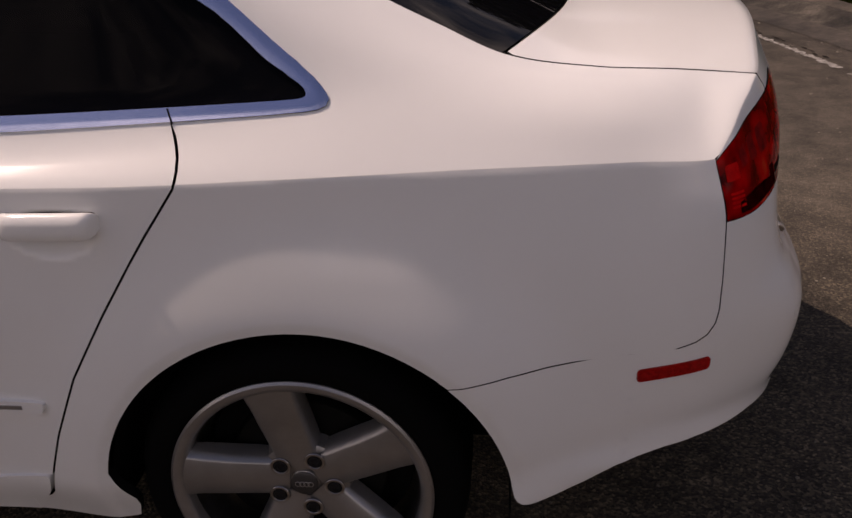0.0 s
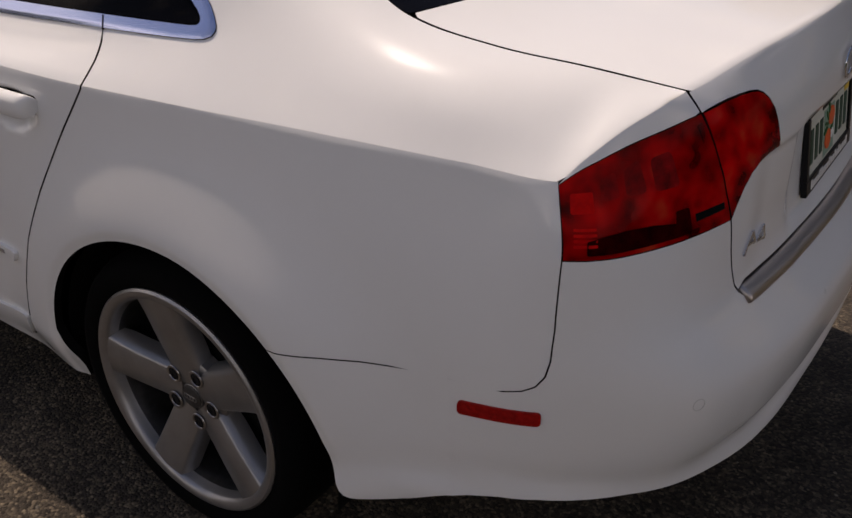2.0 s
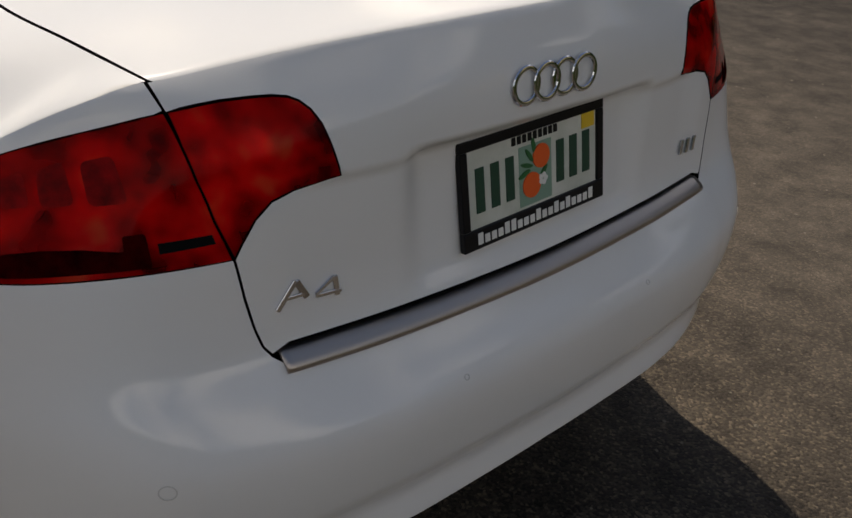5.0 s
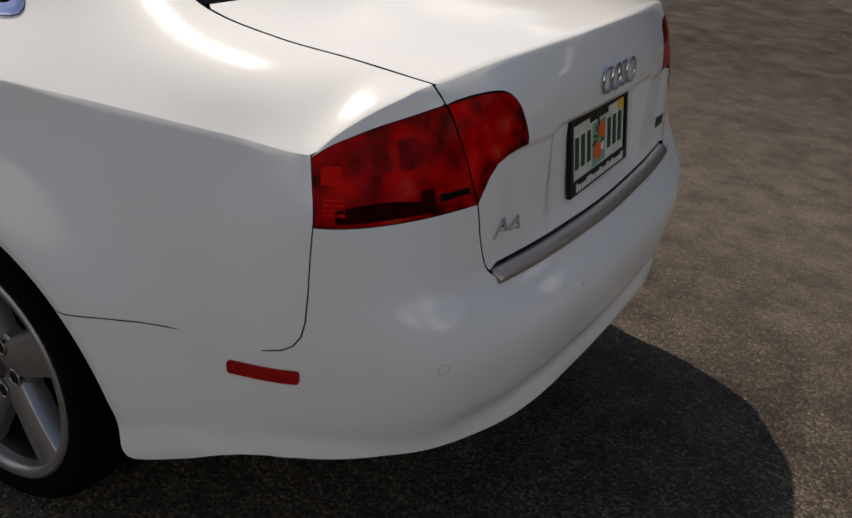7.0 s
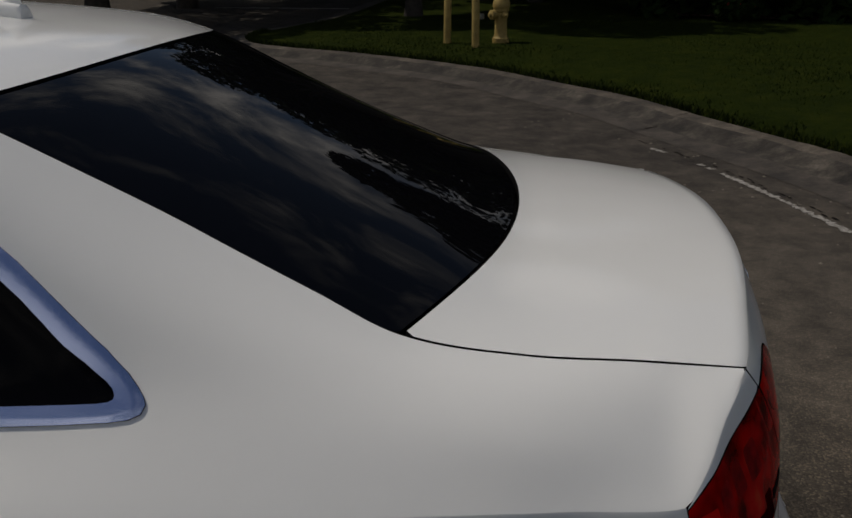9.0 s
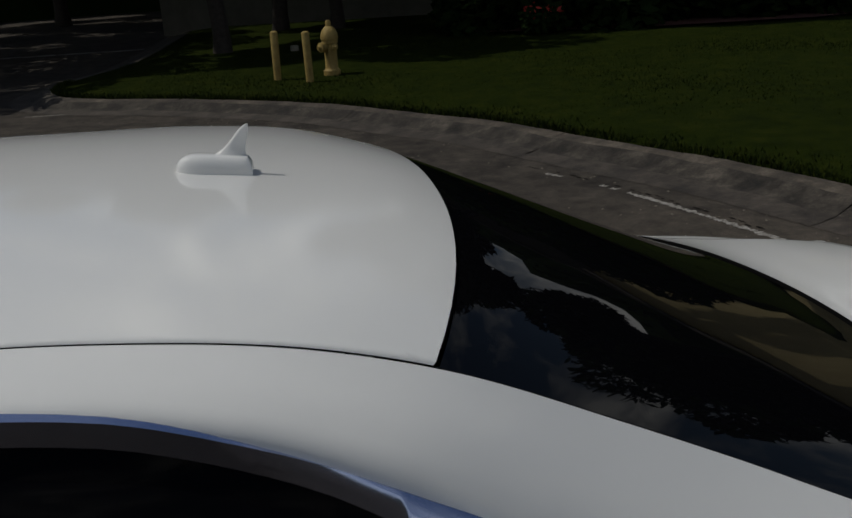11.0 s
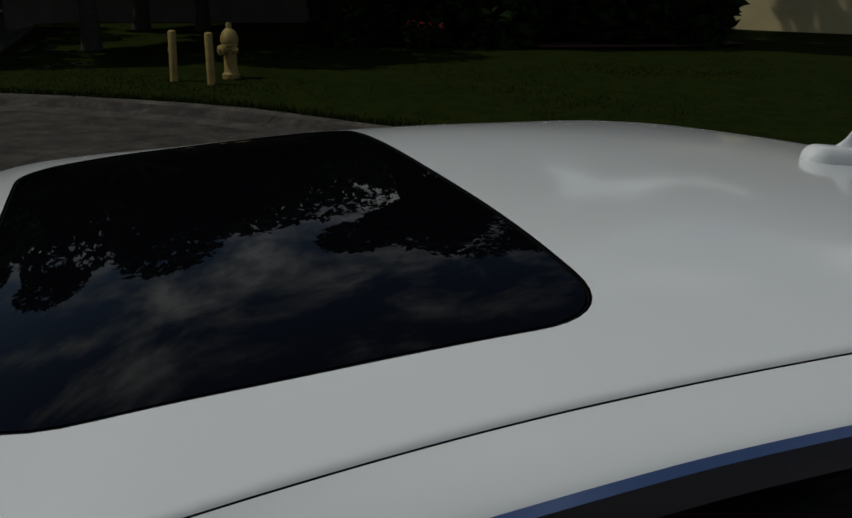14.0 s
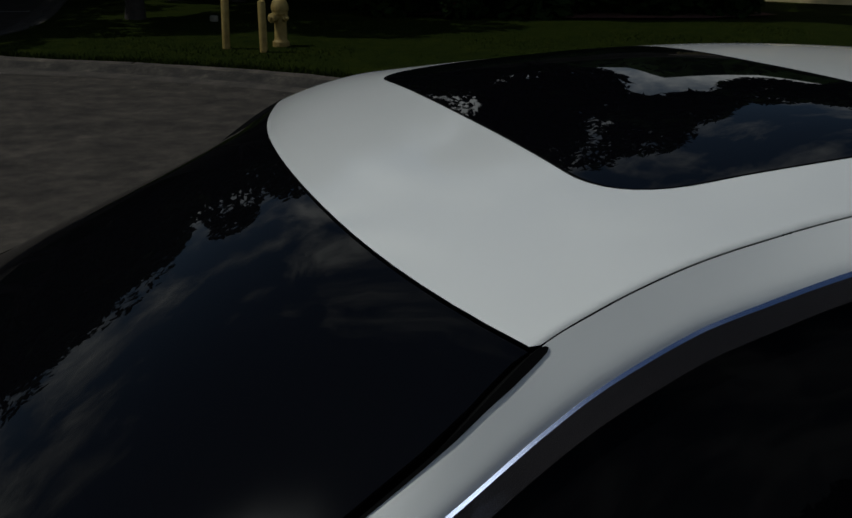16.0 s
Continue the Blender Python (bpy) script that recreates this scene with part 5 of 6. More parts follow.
def build_antenna():
    bm = bmesh.new()
    x0, length = -0.511, 0.106
    rows = []
    for t in [0.0, 0.01, 0.03, 0.06, 0.10, 0.16, 0.24, 0.34, 0.46, 0.6, 0.75, 0.88, 0.95, 0.985, 1.0]:
        nose = (1 - (1 - min(1.0, t / 0.30)) ** 2.2) ** 0.5
        tail = 1.0 if t < 0.93 else 1 - 0.35 * ((t - 0.93) / 0.07) ** 2
        w, h = (0.004 + 0.020 * nose) * (1 - 0.12 * t), (0.003 + 0.025 * nose) * tail
        x = x0 + length * t
        base = top(x, 0).z - 0.003
        rows.append([bm.verts.new((x, w * math.copysign(abs(math.cos(a)) ** 0.62, math.cos(a)), base + h * max(0.0, math.sin(a)) ** 0.62)) for a in np.linspace(0, math.pi, 19)])
    for r0, r1 in zip(rows, rows[1:]):
        for j in range(18):
            bm.faces.new((r0[j], r0[j + 1], r1[j + 1], r1[j]))
    bm.faces.new(rows[-1])
    bm.faces.new(rows[0])
    base = top(x0 + 0.08, 0).z - 0.003
    front = Curve([(0.020, 0.28), (0.028, 0.44), (0.032, 0.55), (0.038, 0.645), (0.050, 0.765), (0.060, 0.845), (0.066, 0.91), (0.0695, 0.965)])
    rear = Curve([(0.020, 0.94), (0.035, 0.93), (0.045, 0.955), (0.058, 0.99), (0.0695, 1.0)])
    blade = []
    for h in [0.022, 0.028, 0.032, 0.036, 0.041, 0.046, 0.052, 0.058, 0.063, 0.067, 0.0695]:
        f, r = front(h)[0], rear(h)[0]
        c, half, th = x0 + length * (f + r) / 2, length * (r - f) / 2, 0.0028 + 0.010 * max(0.0, (0.042 - h) / 0.02) ** 2
        blade.append([bm.verts.new((c + half * math.cos(a), th * math.sin(a) * (1 - 0.25 * math.cos(a)), base + h)) for a in (2 * math.pi * k / 16 for k in range(16))])
    for r0, r1 in zip(blade, blade[1:]):
        for k in range(16):
            bm.faces.new((r0[k], r0[(k + 1) % 16], r1[(k + 1) % 16], r1[k]))
    bm.faces.new(blade[-1])
    bmesh.ops.recalc_face_normals(bm, faces=bm.faces)
    part("antenna", bm, PAINT, car, "white fin-shaped roof antenna")


def build_sensors():
    for sy in (-1, 1):
        for s, z, radius in ((0.957, 0.58, 0.0105), (1.395, 0.598, 0.004)):
            p, q, r = lower(s, z), lower(s + 0.005, z), lower(s, z + 0.005)
            n = (q - p).cross(r - p).normalized()
            bm = bmesh.new()
            c = Vector((p.x, sy * abs(p.y), p.z))
            n = Vector((n.x, sy * abs(n.y), n.z))
            ax = n.orthogonal().normalized()
            ring_mesh(bm, c + n * 0.0002, ax, n.cross(ax), radius, 0.0009, 24, 5)
            part("parking_sensor", bm, BLACK_SOFT, car, "small round parking sensor")


BLACK_SOFT = material("sensor_rim", (0.55, 0.55, 0.53), 0.5)

build_body()
build_glass_and_trim()
build_lights()
strip_bar()
build_badges()
build_plate()
build_wheel()
build_underside()
build_handles()
build_antenna()
build_sensors()


# ---------------------------------------------------------------- ground
def spline_points(pts, step=0.25):
    k = [0.0]
    for a, b in zip(pts, pts[1:]):
        k.append(k[-1] + math.dist(a, b))
    c = Curve([(t, *p) for t, p in zip(k, pts)])
    n = int(k[-1] / step)
    return [Vector(c(k[-1] * i / n)) for i in range(n + 1)]


GZ = -0.03


def build_ground():
    verts = [(-400, -400, GZ), (400, -400, GZ), (400, 400, GZ), (-400, 400, GZ)]
    ob = mesh_object("ground", verts, [(0, 1, 2, 3)], ASPHALT, smooth=False)
    tagged(ob, "worn grey-brown asphalt with coarse aggregate", "ground", kind="structure")


KERB = spline_points([(-3.3, 60.0), (-3.2, 30.0), (-3.25, 21.0), (-3.5, 16.3), (-4.1, 13.6), (-3.75, 12.3), (-3.1, 11.7), (-2.0, 11.1), (-1.1, 10.45), (0.05, 9.5), (1.0, 8.25), (1.55, 7.55), (2.0, 6.7), (2.4, 5.9), (2.88, 5.0), (3.3, 3.9), (3.75, 2.6), (4.2, 0.8), (4.6, -1.5), (5.0, -6.0), (5.4, -14.0), (6.0, -40.0)])
PROFILE = [(-0.62, 0.003), (-0.52, 0.008), (-0.44, 0.014), (-0.36, 0.022), (-0.28, 0.044), (-0.21, 0.078), (-0.15, 0.103), (-0.09, 0.116), (-0.03, 0.121), (0.01, 0.119), (0.03, 0.10)]
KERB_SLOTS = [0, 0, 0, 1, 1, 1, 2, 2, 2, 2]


def side_of(i):
    a, b = KERB[max(0, i - 1)], KERB[min(len(KERB) - 1, i + 1)]
    d = (b - a).normalized()
    return Vector((-d.y, d.x))


def build_kerb():
    kerb = tagged(new("kerb"), "weathered rolled concrete kerb along the lawn", "kerb", kind="structure")
    start, rng = 0, random.Random(4)
    while start < len(KERB) - 1:
        end = min(len(KERB) - 1, start + (12 if KERB[start].y < 14 else 40))
        verts, faces = [], []
        for i in range(start, end + 1):
            nrm = side_of(i)
            shift = 0.005 if i == start else (-0.005 if i == end else 0)
            d = Vector((nrm.y, -nrm.x)) * shift
            wave = (noise.noise(Vector((i * 0.23, 2.0, 0))) + 0.7 * noise.noise(Vector((i * 0.9, 7.0, 0)))) * 0.055
            for k, (o, z) in enumerate(PROFILE):
                p = KERB[i] + nrm * (o + (wave + rng.uniform(-0.012, 0.012) if 2 < k < 7 else 0)) + d
                verts.append((p.x, p.y, GZ + z + (rng.uniform(-0.004, 0.004) if k > 0 else 0)))
        k = len(PROFILE)
        for i in range(end - start):
            for j in range(k - 1):
                faces.append((i * k + j, (i + 1) * k + j, (i + 1) * k + j + 1, i * k + j + 1))
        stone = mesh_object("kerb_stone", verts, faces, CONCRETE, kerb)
        stone.data.materials.append(KERB_FACE)
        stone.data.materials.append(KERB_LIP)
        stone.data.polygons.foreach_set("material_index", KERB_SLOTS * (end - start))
        start = end
    # lawn behind
    poly = [(p.x, p.y) for p in KERB[::2]] + [(300, -40), (300, 300), (-3.3, 300)]
    cons = [(i, (i + 1) % len(poly)) for i in range(len(poly))]
    pts = list(poly)
    for i in range(46):
        for j in range(60):
            p = (-4 + i * 0.5, -2 + j * 0.5)
            if inside(p, poly) and min(math.dist(p, q) for q in poly) > 0.25:
                pts.append(p)
    v2, _, f2, _, _, _ = delaunay_2d_cdt([Vector(p) for p in pts], cons, [], 1, 1e-5)
    vs = []
    for i, p in enumerate(v2):
        z = 0.105 if i < len(poly) else 0.17 + 0.03 * noise.noise(Vector((p.x * 0.4, p.y * 0.4, 0)))
        vs.append((p.x, p.y, z + GZ))
    ob = mesh_object("lawn", vs, [tuple(f) for f in f2], GRASS)
    tagged(ob, "mown green lawn behind the kerb", "lawn", kind="structure")


def build_lines():
    def stripe(name, pts, w, label, seed, gone=0.12):
        rng = random.Random(seed)
        verts, faces = [], []
        for i in range(len(pts) - 1):
            p, q = pts[i], pts[i + 1]
            if rng.random() < gone:
                continue
            d = (q - p)
            n = Vector((-d.y, d.x)).normalized()
            k = len(verts)
            for t in (0.0, 0.35, 0.7, 0.96):
                c = p + d * t
                e0, e1 = w / 2 * rng.uniform(0.15, 1.15), w / 2 * rng.uniform(0.15, 1.15)
                verts += [(c.x + n.x * e0, c.y + n.y * e0, GZ + 0.004), (c.x - n.x * e1, c.y - n.y * e1, GZ + 0.004)]
            faces += [(k + 2 * j, k + 2 * j + 1, k + 2 * j + 3, k + 2 * j + 2) for j in range(3)]
        ob = mesh_object(name, verts, faces, LINE, smooth=False)
        tagged(ob, label, "road line", kind="structure")
    stripe("road_line", spline_points([(1.87, 5.1), (2.14, 4.38), (2.42, 3.5), (2.75, 2.2), (3.05, 0.6), (3.3, -1.5), (3.6, -6)], 0.06), 0.07, "worn white edge line on asphalt", 1)
    stripe("road_line", spline_points([(1.58, 5.62), (1.67, 5.47)], 0.05), 0.06, "worn white paint remnant on asphalt", 2)
    stripe("road_line", spline_points([(-4.0, 11.3), (-2.9, 11.15), (-2.1, 10.75), (-1.5, 10.2)], 0.1), 0.06, "worn white edge line on asphalt", 3)
    stripe("stop_line", spline_points([(-7.5, 21.6), (-3.9, 21.3)], 0.5), 0.35, "faded white stop line across the side road", 4)


build_ground()
build_kerb()
build_lines()


def build_hydrant():
    root = tagged(new("fire_hydrant"), "yellow painted fire hydrant standing on the lawn", "fire hydrant")
    def lathe_part(name, prof, mat, n=20, m=Matrix.Identity(4)):
        bm = bmesh.new()
        rows = [[bm.verts.new(m @ Vector((r * math.cos(2 * math.pi * i / n), r * math.sin(2 * math.pi * i / n), z))) for i in range(n)] for r, z in prof]
        for a, b in zip(rows, rows[1:]):
            for i in range(n):
                bm.faces.new((a[i], a[(i + 1) % n], b[(i + 1) % n], b[i]))
        bm.faces.new(rows[-1])
        bm.faces.new(list(reversed(rows[0])))
        bmesh.ops.recalc_face_normals(bm, faces=bm.faces)
        return part(name, bm, mat, root)
    lathe_part("barrel", [(0.125, -0.05), (0.125, 0.03), (0.105, 0.045), (0.094, 0.07), (0.090, 0.28), (0.094, 0.40), (0.118, 0.42), (0.118, 0.465), (0.128, 0.475), (0.128, 0.515)], BOLLARD)
    lathe_part("bonnet_cap", [(0.128, 0.515), (0.122, 0.55), (0.100, 0.605), (0.066, 0.645), (0.042, 0.66), (0.042, 0.715), (0.028, 0.74)], BOLLARD)
    for rz, r, l in ((215, 0.070, 0.19), (120, 0.048, 0.15), (300, 0.048, 0.15)):
        lathe_part("outlet", [(r * 0.8, 0.0), (r * 0.8, l - 0.06), (r, l - 0.06), (r, l - 0.01), (r * 0.5, l), (r * 0.35, l + 0.03)], BOLLARD, 14, pose(0, 0, 0.37, 0, 90, rz))
    for k in range(8):
        a = 2 * math.pi * (k + 0.5) / 8
        lathe_part("flange_bolt", [(0.011, 0.0), (0.011, 0.012), (0.007, 0.016)], BOLLARD, 6, pose(0.112 * math.cos(a), 0.112 * math.sin(a), 0.515))
    root.matrix_basis = pose(0.168, 12.05, 0.17)


def build_bollards():
    for i, (x, y, lean) in enumerate(((-0.628, 11.97, 1.0), (-0.174, 11.47, -0.5))):
        bm = bmesh.new()
        n = 20
        rows = [[bm.verts.new((r * math.cos(2 * math.pi * k / n), r * math.sin(2 * math.pi * k / n), z)) for k in range(n)] for r, z in ((0.055, -0.1), (0.055, 0.635), (0.05, 0.655), (0.03, 0.668))]
        for a, b in zip(rows, rows[1:]):
            for k in range(n):
                bm.faces.new((a[k], a[(k + 1) % n], b[(k + 1) % n], b[k]))
        bm.faces.new(rows[-1])
        ob = part("bollard", bm, BOLLARD, None)
        tagged(ob, "faded yellow steel pipe bollard standing on the lawn", "bollard", group="bollards by the hydrant")
        ob.matrix_basis = pose(x, y, 0.15, lean, lean, 0)


build_hydrant()
build_bollards()


ROOF = material("grey_roof", (0.16, 0.14, 0.12), 0.9)
noise_color(ROOF, 3.0, [(0.10, 0.09, 0.08), (0.2, 0.175, 0.15)], 6.0)


def build_building():
    bm = bmesh.new()
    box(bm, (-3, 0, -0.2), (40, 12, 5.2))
    ob = part("wall", bm, WALL_SHADED, None, smooth=False)
    root = tagged(new("building"), "long stucco building, the shade of trees put into its dark colour", "building")
    ob.parent = root
    bm = bmesh.new()
    box(bm, (-0.15, -0.35, 5.2), (40, 12.3, 5.4))
    part("roof", bm, ROOF, root, smooth=False)
    root.matrix_basis = pose(-1.0, 25.0, 0, 0, 0, -9)
    bm = bmesh.new()
    box(bm, (0, 0, -0.2), (10.5, 9, 4.6))
    wing = tagged(new("building"), "sunlit yellow-cream stucco building behind shrubs", "building")
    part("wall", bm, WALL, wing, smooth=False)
    bm = bmesh.new()
    box(bm, (-0.2, -0.3, 4.6), (10.8, 9.2, 4.8))
    part("roof", bm, ROOF, wing, smooth=False)
    wing.matrix_basis = pose(13.3, 22.0, 0.1, 0, 0, -50)


build_building()


def leaf_cloud(centres, count, size, seed, squash=0.8):
    rng = random.Random(seed)
    verts, faces = [], []
    for _ in range(count):
        c, r = centres[rng.randrange(len(centres))]
        d = Vector((rng.gauss(0, 1), rng.gauss(0, 1), rng.gauss(0, 1))).normalized() * r * rng.uniform(0.45, 1.0) ** 0.5
        p = Vector(c) + Vector((d.x, d.y, d.z * squash))
        u = Vector((rng.gauss(0, 1), rng.gauss(0, 1), rng.gauss(0, 0.6))).normalized()
        v = u.orthogonal().normalized()
        v = (v + u.cross(v) * rng.uniform(-1, 1)).normalized()
        s = size * rng.uniform(0.6, 1.4)
        k = len(verts)
        verts += [p - u * s, p + v * s * 0.45, p + u * s, p - v * s * 0.45]
        faces.append((k, k + 1, k + 2, k + 3))
    return verts, faces


def limb(bm, pts, radii, n=9):
    rows = []
    for i, p in enumerate(pts):
        d = (Vector(pts[min(i + 1, len(pts) - 1)]) - Vector(pts[max(i - 1, 0)])).normalized()
        a = d.orthogonal().normalized()
        b = d.cross(a)
        rows.append([bm.verts.new(Vector(p) + (a * math.cos(2 * math.pi * k / n) + b * math.sin(2 * math.pi * k / n)) * radii[i]) for k in range(n)])
    for r0, r1 in zip(rows, rows[1:]):
        for k in range(n):
            bm.faces.new((r0[k], r0[(k + 1) % n], r1[(k + 1) % n], r1[k]))


def build_tree(x, y, height, spread, radius, seed, leaves=9000, size=0.17, label="broadleaf tree with a dark trunk and dense crown"):
    rng = random.Random(seed)
    root = tagged(new("tree"), label, "tree", group="trees on the lawn")
    bm = bmesh.new()
    fork = height * 0.38
    limb(bm, [(0, 0, -0.3), (0.02, 0, 0.4), (rng.uniform(-.1, .1), rng.uniform(-.1, .1), fork * 0.6), (rng.uniform(-.2, .2), rng.uniform(-.2, .2), fork)], [radius * 1.35, radius, radius * 0.9, radius * 0.8])
    centres = []
    for i in range(9):
        a = 2 * math.pi * (i + rng.random() * 0.6) / 9
        reach, h = spread * rng.uniform(0.35, 0.95), height * rng.uniform(0.55, 0.92)
        tip = Vector((reach * math.cos(a), reach * math.sin(a), h))
        mid = Vector((tip.x * 0.4, tip.y * 0.4, fork + (h - fork) * 0.5))
        limb(bm, [(0, 0, fork * 0.92), mid, tip], [radius * 0.5, radius * 0.3, radius * 0.08], 6)
        centres.append((tip, spread * rng.uniform(0.22, 0.42)))
        centres.append((mid.lerp(tip, 0.6) + Vector((rng.uniform(-1, 1), rng.uniform(-1, 1), 0.3)) * spread * 0.2, spread * rng.uniform(0.2, 0.35)))
    centres.append((Vector((0, 0, height * 0.85)), spread * 0.45))
    part("trunk", bm, BARK, root)
    v, f = leaf_cloud(centres, leaves, size, seed + 50)
    mesh_object("crown", v, f, LEAF, root, smooth=False)
    root.matrix_basis = pose(x, y, 0.12)
    return root


# the last three are made up, placed to shade the far side road
for spec in ((-1.75, 16.9, 7.5, 3.4, 0.17, 1), (-0.65, 22.3, 8.5, 3.6, 0.2, 2), (0.75, 21.6, 8.0, 3.4, 0.17, 3), (7.0, 19.4, 13.0, 4.6, 0.28, 4, 15000, 0.25), (21.2, 20.0, 12.5, 5.8, 0.26, 5, 24000, 0.28), (-8.0, 16.0, 6.0, 4.6, 0.24, 6), (-8.2, 21.5, 6.5, 5.0, 0.24, 7), (4.2, 21.0, 8.5, 4.0, 0.2, 8), (-9.5, 28.0, 8.0, 5.6, 0.24, 9, 12000, 0.22), (-9.0, 35.5, 9.0, 6.2, 0.26, 10, 12000, 0.25), (-5.0, 42.0, 10.0, 6.5, 0.28, 11, 12000, 0.27)):
    build_tree(*spec)


def build_hedge():
    rng = random.Random(21)
    centres = []
    for i in range(90):
        t = i / 89
        x = 3.3 + 7.7 * t + rng.uniform(-0.4, 0.4)
        y = 17.8 - 1.2 * t - 0.6 * math.sin(math.pi * t) + rng.uniform(-0.8, 0.8)
        centres.append((Vector((x, y, 0.55 + rng.uniform(0, 2.2))), rng.uniform(0.7, 1.1)))
    v, f = leaf_cloud(centres, 60000, 0.15, 77, 1.0)
    ob = mesh_object("shrubs", v, f, LEAF, smooth=False)
    tagged(ob, "dense dark green shrubs in shade", "shrubs", kind="stuff")
    verts = [(2.9, 17.0, 0.185), (4.4, 16.3, 0.185), (6.5, 15.4, 0.185), (9.5, 14.9, 0.185), (11.6, 15.4, 0.185), (11.9, 18.5, 0.185), (3.0, 19.0, 0.185)]
    ob = mesh_object("mulch_bed", verts, [(0, 1, 2, 3, 4, 5, 6)], MULCH, smooth=False)
    tagged(ob, "red mulch bed under the shrubs", "flower bed", kind="structure")


build_hedge()


def build_flowers():
    root = tagged(new("flowering_plant"), "low plant with small red blossoms before the shrubs", "plant")
    v, f = leaf_cloud([(Vector((0, 0, 0.25)), 0.35), (Vector((0.3, 0.1, 0.2)), 0.3)], 900, 0.07, 91)
    mesh_object("foliage", v, f, LEAF, root, smooth=False)
    v, f = leaf_cloud([(Vector((0, -0.1, 0.42)), 0.25), (Vector((0.3, 0.0, 0.35)), 0.2)], 60, 0.05, 92)
    mesh_object("blossom", v, f, RED_FLOWER, root, "small red blossoms", smooth=False)
    root.matrix_basis = pose(4.3, 15.9, 0.18)


build_flowers()


def build_reflection_woods():
    """A closed belt of trees, made up to darken the horizon in the car's reflections."""
    verts, faces = [], []
    n, rows = 160, 7
    for i in range(n + 1):
        a = radians(-215 + 360 * i / n)
        tall = 4.8 + 5.2 * smooth01(0.1, 0.8, math.sin(a)) + 1.6 * noise.noise(Vector((i * 0.13, 3.1, 0))) + 1.1 * noise.noise(Vector((i * 0.7, 9.4, 0)))
        for j in range(rows):
            t = j / (rows - 1)
            r = 44 + 1.8 * noise.noise(Vector((i * 0.45, t * 4, 5.0))) + 2.5 * t * t
            verts.append((r * math.cos(a), r * math.sin(a), GZ - 0.1 + tall * 1.2 * t))
    for i in range(n):
        for j in range(rows - 1):
            k = i * rows + j
            faces.append((k, k + 1, k + rows + 1, k + rows))
    centres = [(Vector(verts[i * rows + rows - 2]), 1.3) for i in range(n)]
    v, f = leaf_cloud(centres, 5000, 0.4, 31, 1.0)
    k = len(verts)
    ob = mesh_object("reflection_woods", verts + v, faces + [tuple(k + q for q in x) for x in f], LEAF, smooth=False)
    tagged(ob, "added belt of dark trees that darkens the horizon in reflections", "trees", kind="stuff")


build_reflection_woods()


def build_grass():
    """Short uneven blades over the mown lawn, denser at its edge."""
    rng = random.Random(61)
    poly = [(p.x, p.y) for p in KERB[::2]] + [(300, -40), (300, 300), (-3.3, 300)]
    verts, faces = [], []

    def blade(x, y, z, tall):
        a, lean = rng.uniform(0, 6.28), rng.uniform(0, 6.28)
        w = rng.uniform(0.006, 0.012)
        k = len(verts)
        verts.extend([(x - w * math.cos(a), y - w * math.sin(a), z), (x + w * math.cos(a), y + w * math.sin(a), z), (x + 0.5 * tall * math.cos(lean), y + 0.5 * tall * math.sin(lean), z + tall)])
        faces.append((k, k + 1, k + 2))

    for p_index in range(60, len(KERB)):
        p = KERB[p_index]
        if not -3.0 < p.y < 14.0:
            continue
        n = side_of(p_index)
        t = Vector((n.y, -n.x))
        for _ in range(130):
            q = p + n * rng.uniform(0.0, 0.14) ** 1.0 + t * rng.uniform(-0.13, 0.13)
            blade(q.x, q.y, GZ + 0.10, rng.uniform(0.03, 0.10))
    while len(faces) < 42000:
        x, y = rng.uniform(-3.5, 10.0), rng.uniform(2.0, 16.0)
        if inside((x, y), poly):
            patchy = noise.noise(Vector((x * 0.9, y * 0.9, 4.0)))
            if rng.random() < 0.6 + 0.5 * patchy:
                blade(x, y, GZ + 0.15, rng.uniform(0.02, 0.05))
    ob = mesh_object("grass", verts, faces, BLADE, smooth=False)
    tagged(ob, "short green grass blades on the lawn", "grass", kind="stuff")


BLADE = material("grass_blade", (0.02, 0.04, 0.006), 0.9, 0.0, Specular_IOR_Level=0.1)


def finish_blade():
    nt = BLADE.node_tree
    g = nt.nodes.new("ShaderNodeNewGeometry")
    r = nt.nodes.new("ShaderNodeValToRGB")
    r.color_ramp.elements[0].color = (0.004, 0.010, 0.0007, 1)
    r.color_ramp.elements[1].color = (0.025, 0.033, 0.0016, 1)
    nt.links.new(g.outputs["Random Per Island"], r.inputs["Fac"])
    nt.links.new(r.outputs["Color"], nt.nodes["Principled BSDF"].inputs["Base Color"])


finish_blade()


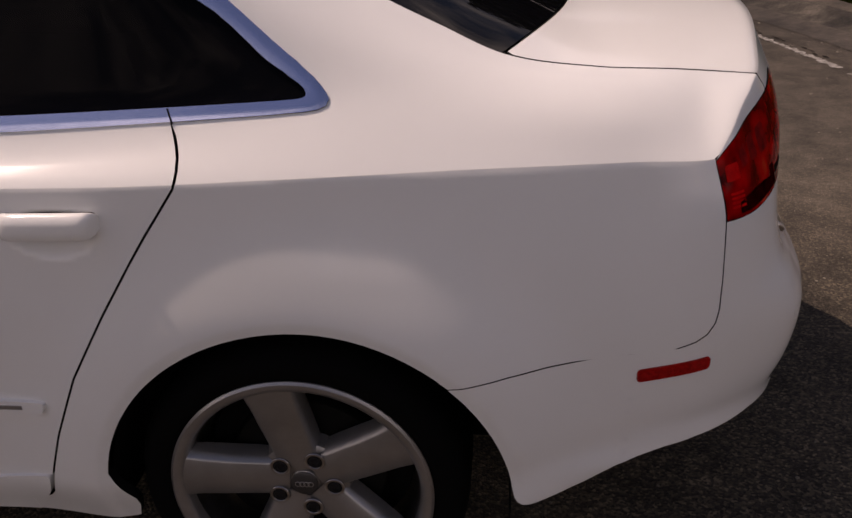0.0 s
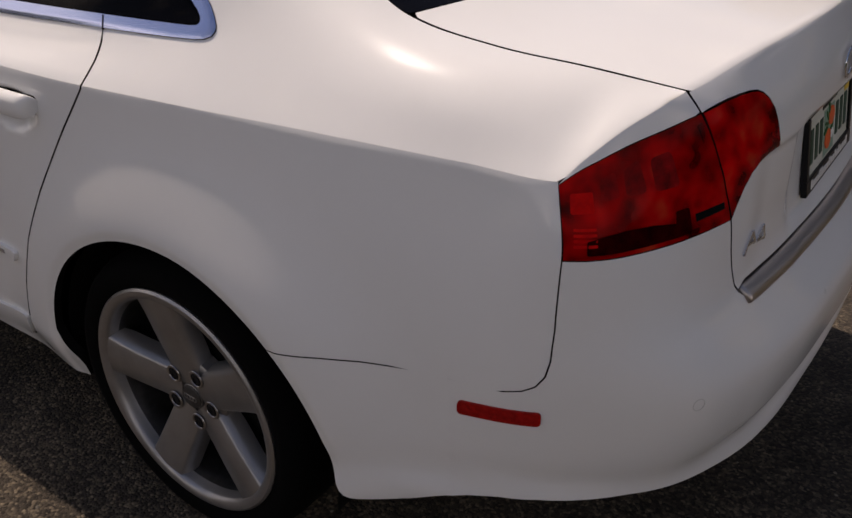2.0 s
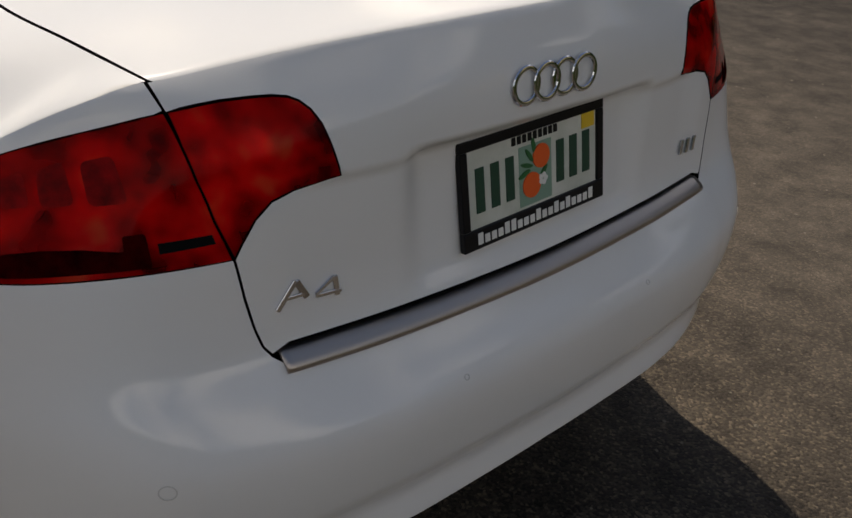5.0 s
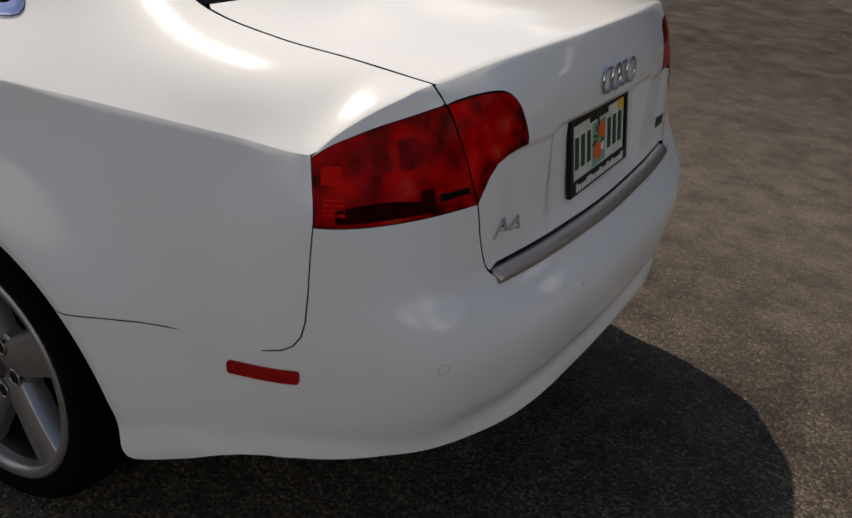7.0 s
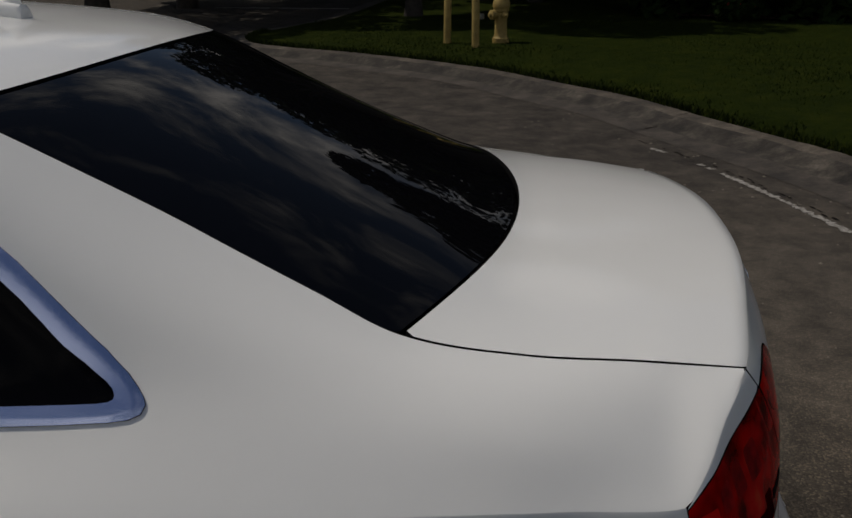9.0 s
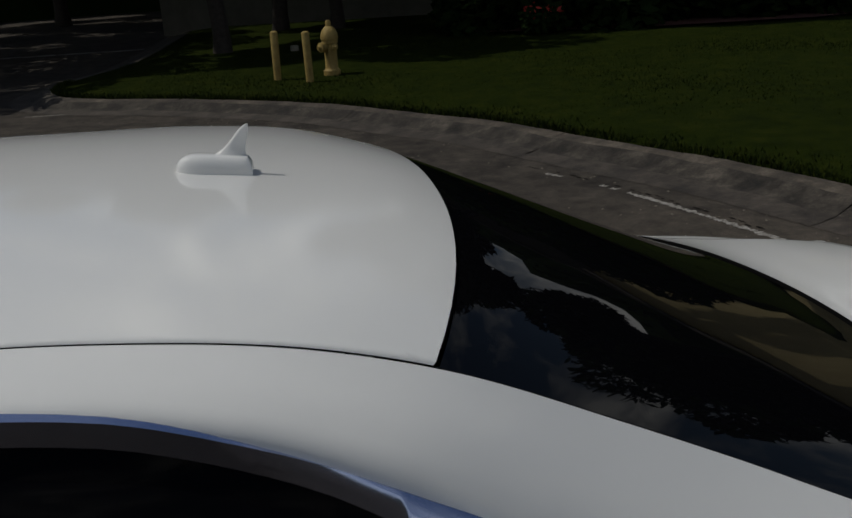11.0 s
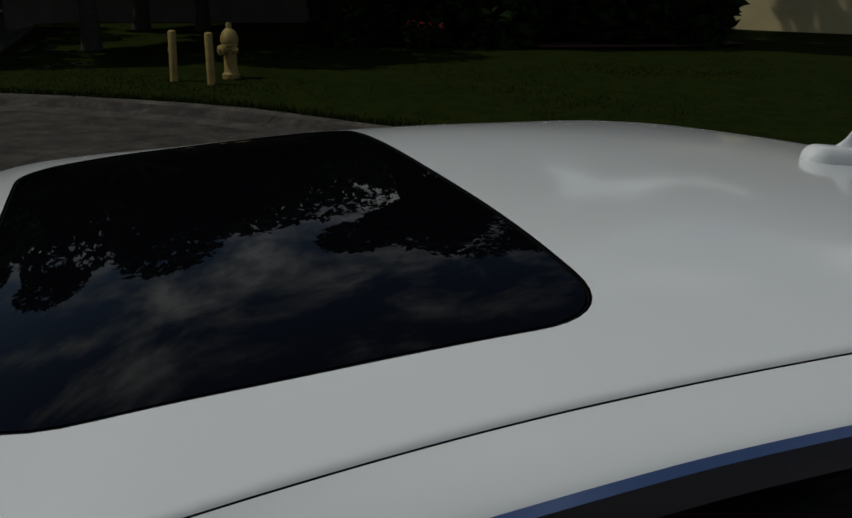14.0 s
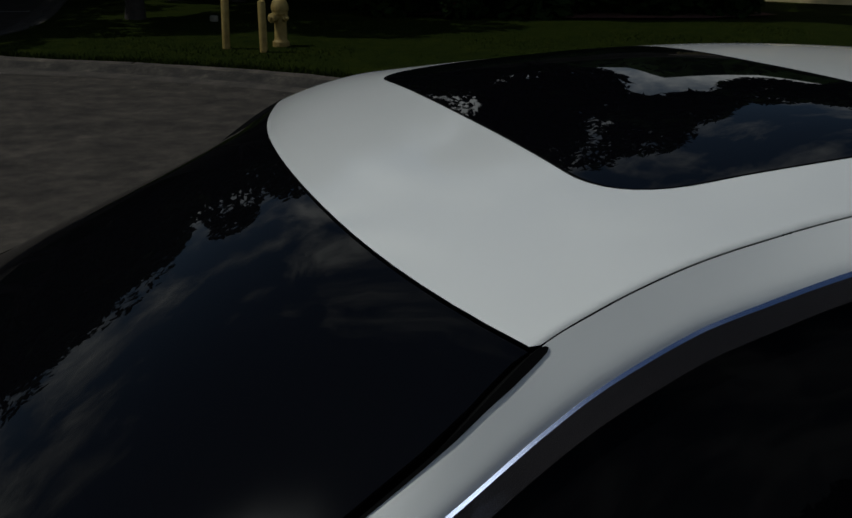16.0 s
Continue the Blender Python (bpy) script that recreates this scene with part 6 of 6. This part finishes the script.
def build_grit():
    """Loose stones and dry bits on the asphalt, most of them along the gutter."""
    rng = random.Random(17)
    verts, faces = [], []
    spots = []
    for _ in range(500):
        i = rng.randrange(70, len(KERB))
        if -2.0 < KERB[i].y < 12.5:
            q = KERB[i] - side_of(i) * (0.62 + abs(rng.gauss(0, 0.35)))
            spots.append((q.x, q.y, rng.uniform(0.004, 0.014)))
    for _ in range(900):
        spots.append((rng.uniform(-2.5, 4.0), rng.uniform(-3.5, 4.5), rng.uniform(0.003, 0.007)))
    for x, y, r in spots:
        k = len(verts)
        a = rng.uniform(0, 6.28)
        ring = [(x + r * rng.uniform(0.6, 1.2) * math.cos(a + j * 1.257), y + r * rng.uniform(0.6, 1.2) * math.sin(a + j * 1.257), GZ) for j in range(5)]
        verts.extend(ring + [(x, y, GZ + r * rng.uniform(0.5, 0.9))])
        faces.extend([(k + j, k + (j + 1) % 5, k + 5) for j in range(5)])
    ob = mesh_object("grit", verts, faces, GRIT, smooth=False)
    tagged(ob, "loose pale grit and small stones on the asphalt", "grit", kind="stuff")


def build_edge_crumbs():
    """Dark holes and crumbs where the asphalt breaks off beside the white line."""
    rng = random.Random(23)
    line = spline_points([(1.45, 5.85), (1.87, 5.1), (2.14, 4.38), (2.42, 3.5), (2.75, 2.2), (3.05, 0.6), (3.3, -1.5)], 0.08)
    verts, faces = [], []
    for p, q in zip(line, line[1:]):
        if rng.random() < 0.45:
            continue
        d = (q - p).normalized()
        n = Vector((d.y, -d.x)) * (-1 if d.x > 0 and d.y > 0 else 1)
        n = n if n.x > 0 else -n
        c = p + n * rng.uniform(0.045, 0.09)
        long, wide = rng.uniform(0.012, 0.05), rng.uniform(0.005, 0.014)
        k = len(verts)
        for a in range(9):
            t = 2 * math.pi * a / 9
            v = c + d * long * math.cos(t) * rng.uniform(0.6, 1.15) + n * wide * math.sin(t) * rng.uniform(0.6, 1.2)
            verts.append((v.x, v.y, GZ + 0.0045))
        verts.append((c.x, c.y, GZ + 0.002))
        faces.extend([(k + a, k + (a + 1) % 9, k + 9) for a in range(9)])
    ob = mesh_object("crumbled_edge", verts, faces, CRUMB, smooth=False)
    tagged(ob, "dark crumbled asphalt edge beside the white line", "road edge", kind="stuff")


CRUMB = material("dark_crumbs", (0.010, 0.0085, 0.007), 0.95, 0.0, Specular_IOR_Level=0.1)
GRIT = material("pale_grit", (0.16, 0.14, 0.11), 0.95)


def build_marker():
    bm = bmesh.new()
    rows = [[bm.verts.new((r * math.cos(0.3927 * k), r * math.sin(0.3927 * k), z)) for k in range(16)] for r, z in ((0.08, -0.05), (0.08, 0.045), (0.07, 0.06), (0.04, 0.066))]
    for a, b in zip(rows, rows[1:]):
        for k in range(16):
            bm.faces.new((a[k], a[(k + 1) % 16], b[(k + 1) % 16], b[k]))
    bm.faces.new(rows[-1])
    ob = part("valve_cover", bm, PALE, None)
    tagged(ob, "small pale round valve cover set in the lawn", "valve cover")
    ob.matrix_basis = pose(*VALVE)


PALE = material("pale_cover", (0.30, 0.28, 0.20), 0.85)
noise_color(PALE, 12.0, [(0.12, 0.11, 0.075), (0.21, 0.19, 0.14)], 5.0)
VALVE = (-0.35, 16.36, 0.17)
build_grass()
build_grit()
build_edge_crumbs()
build_marker()
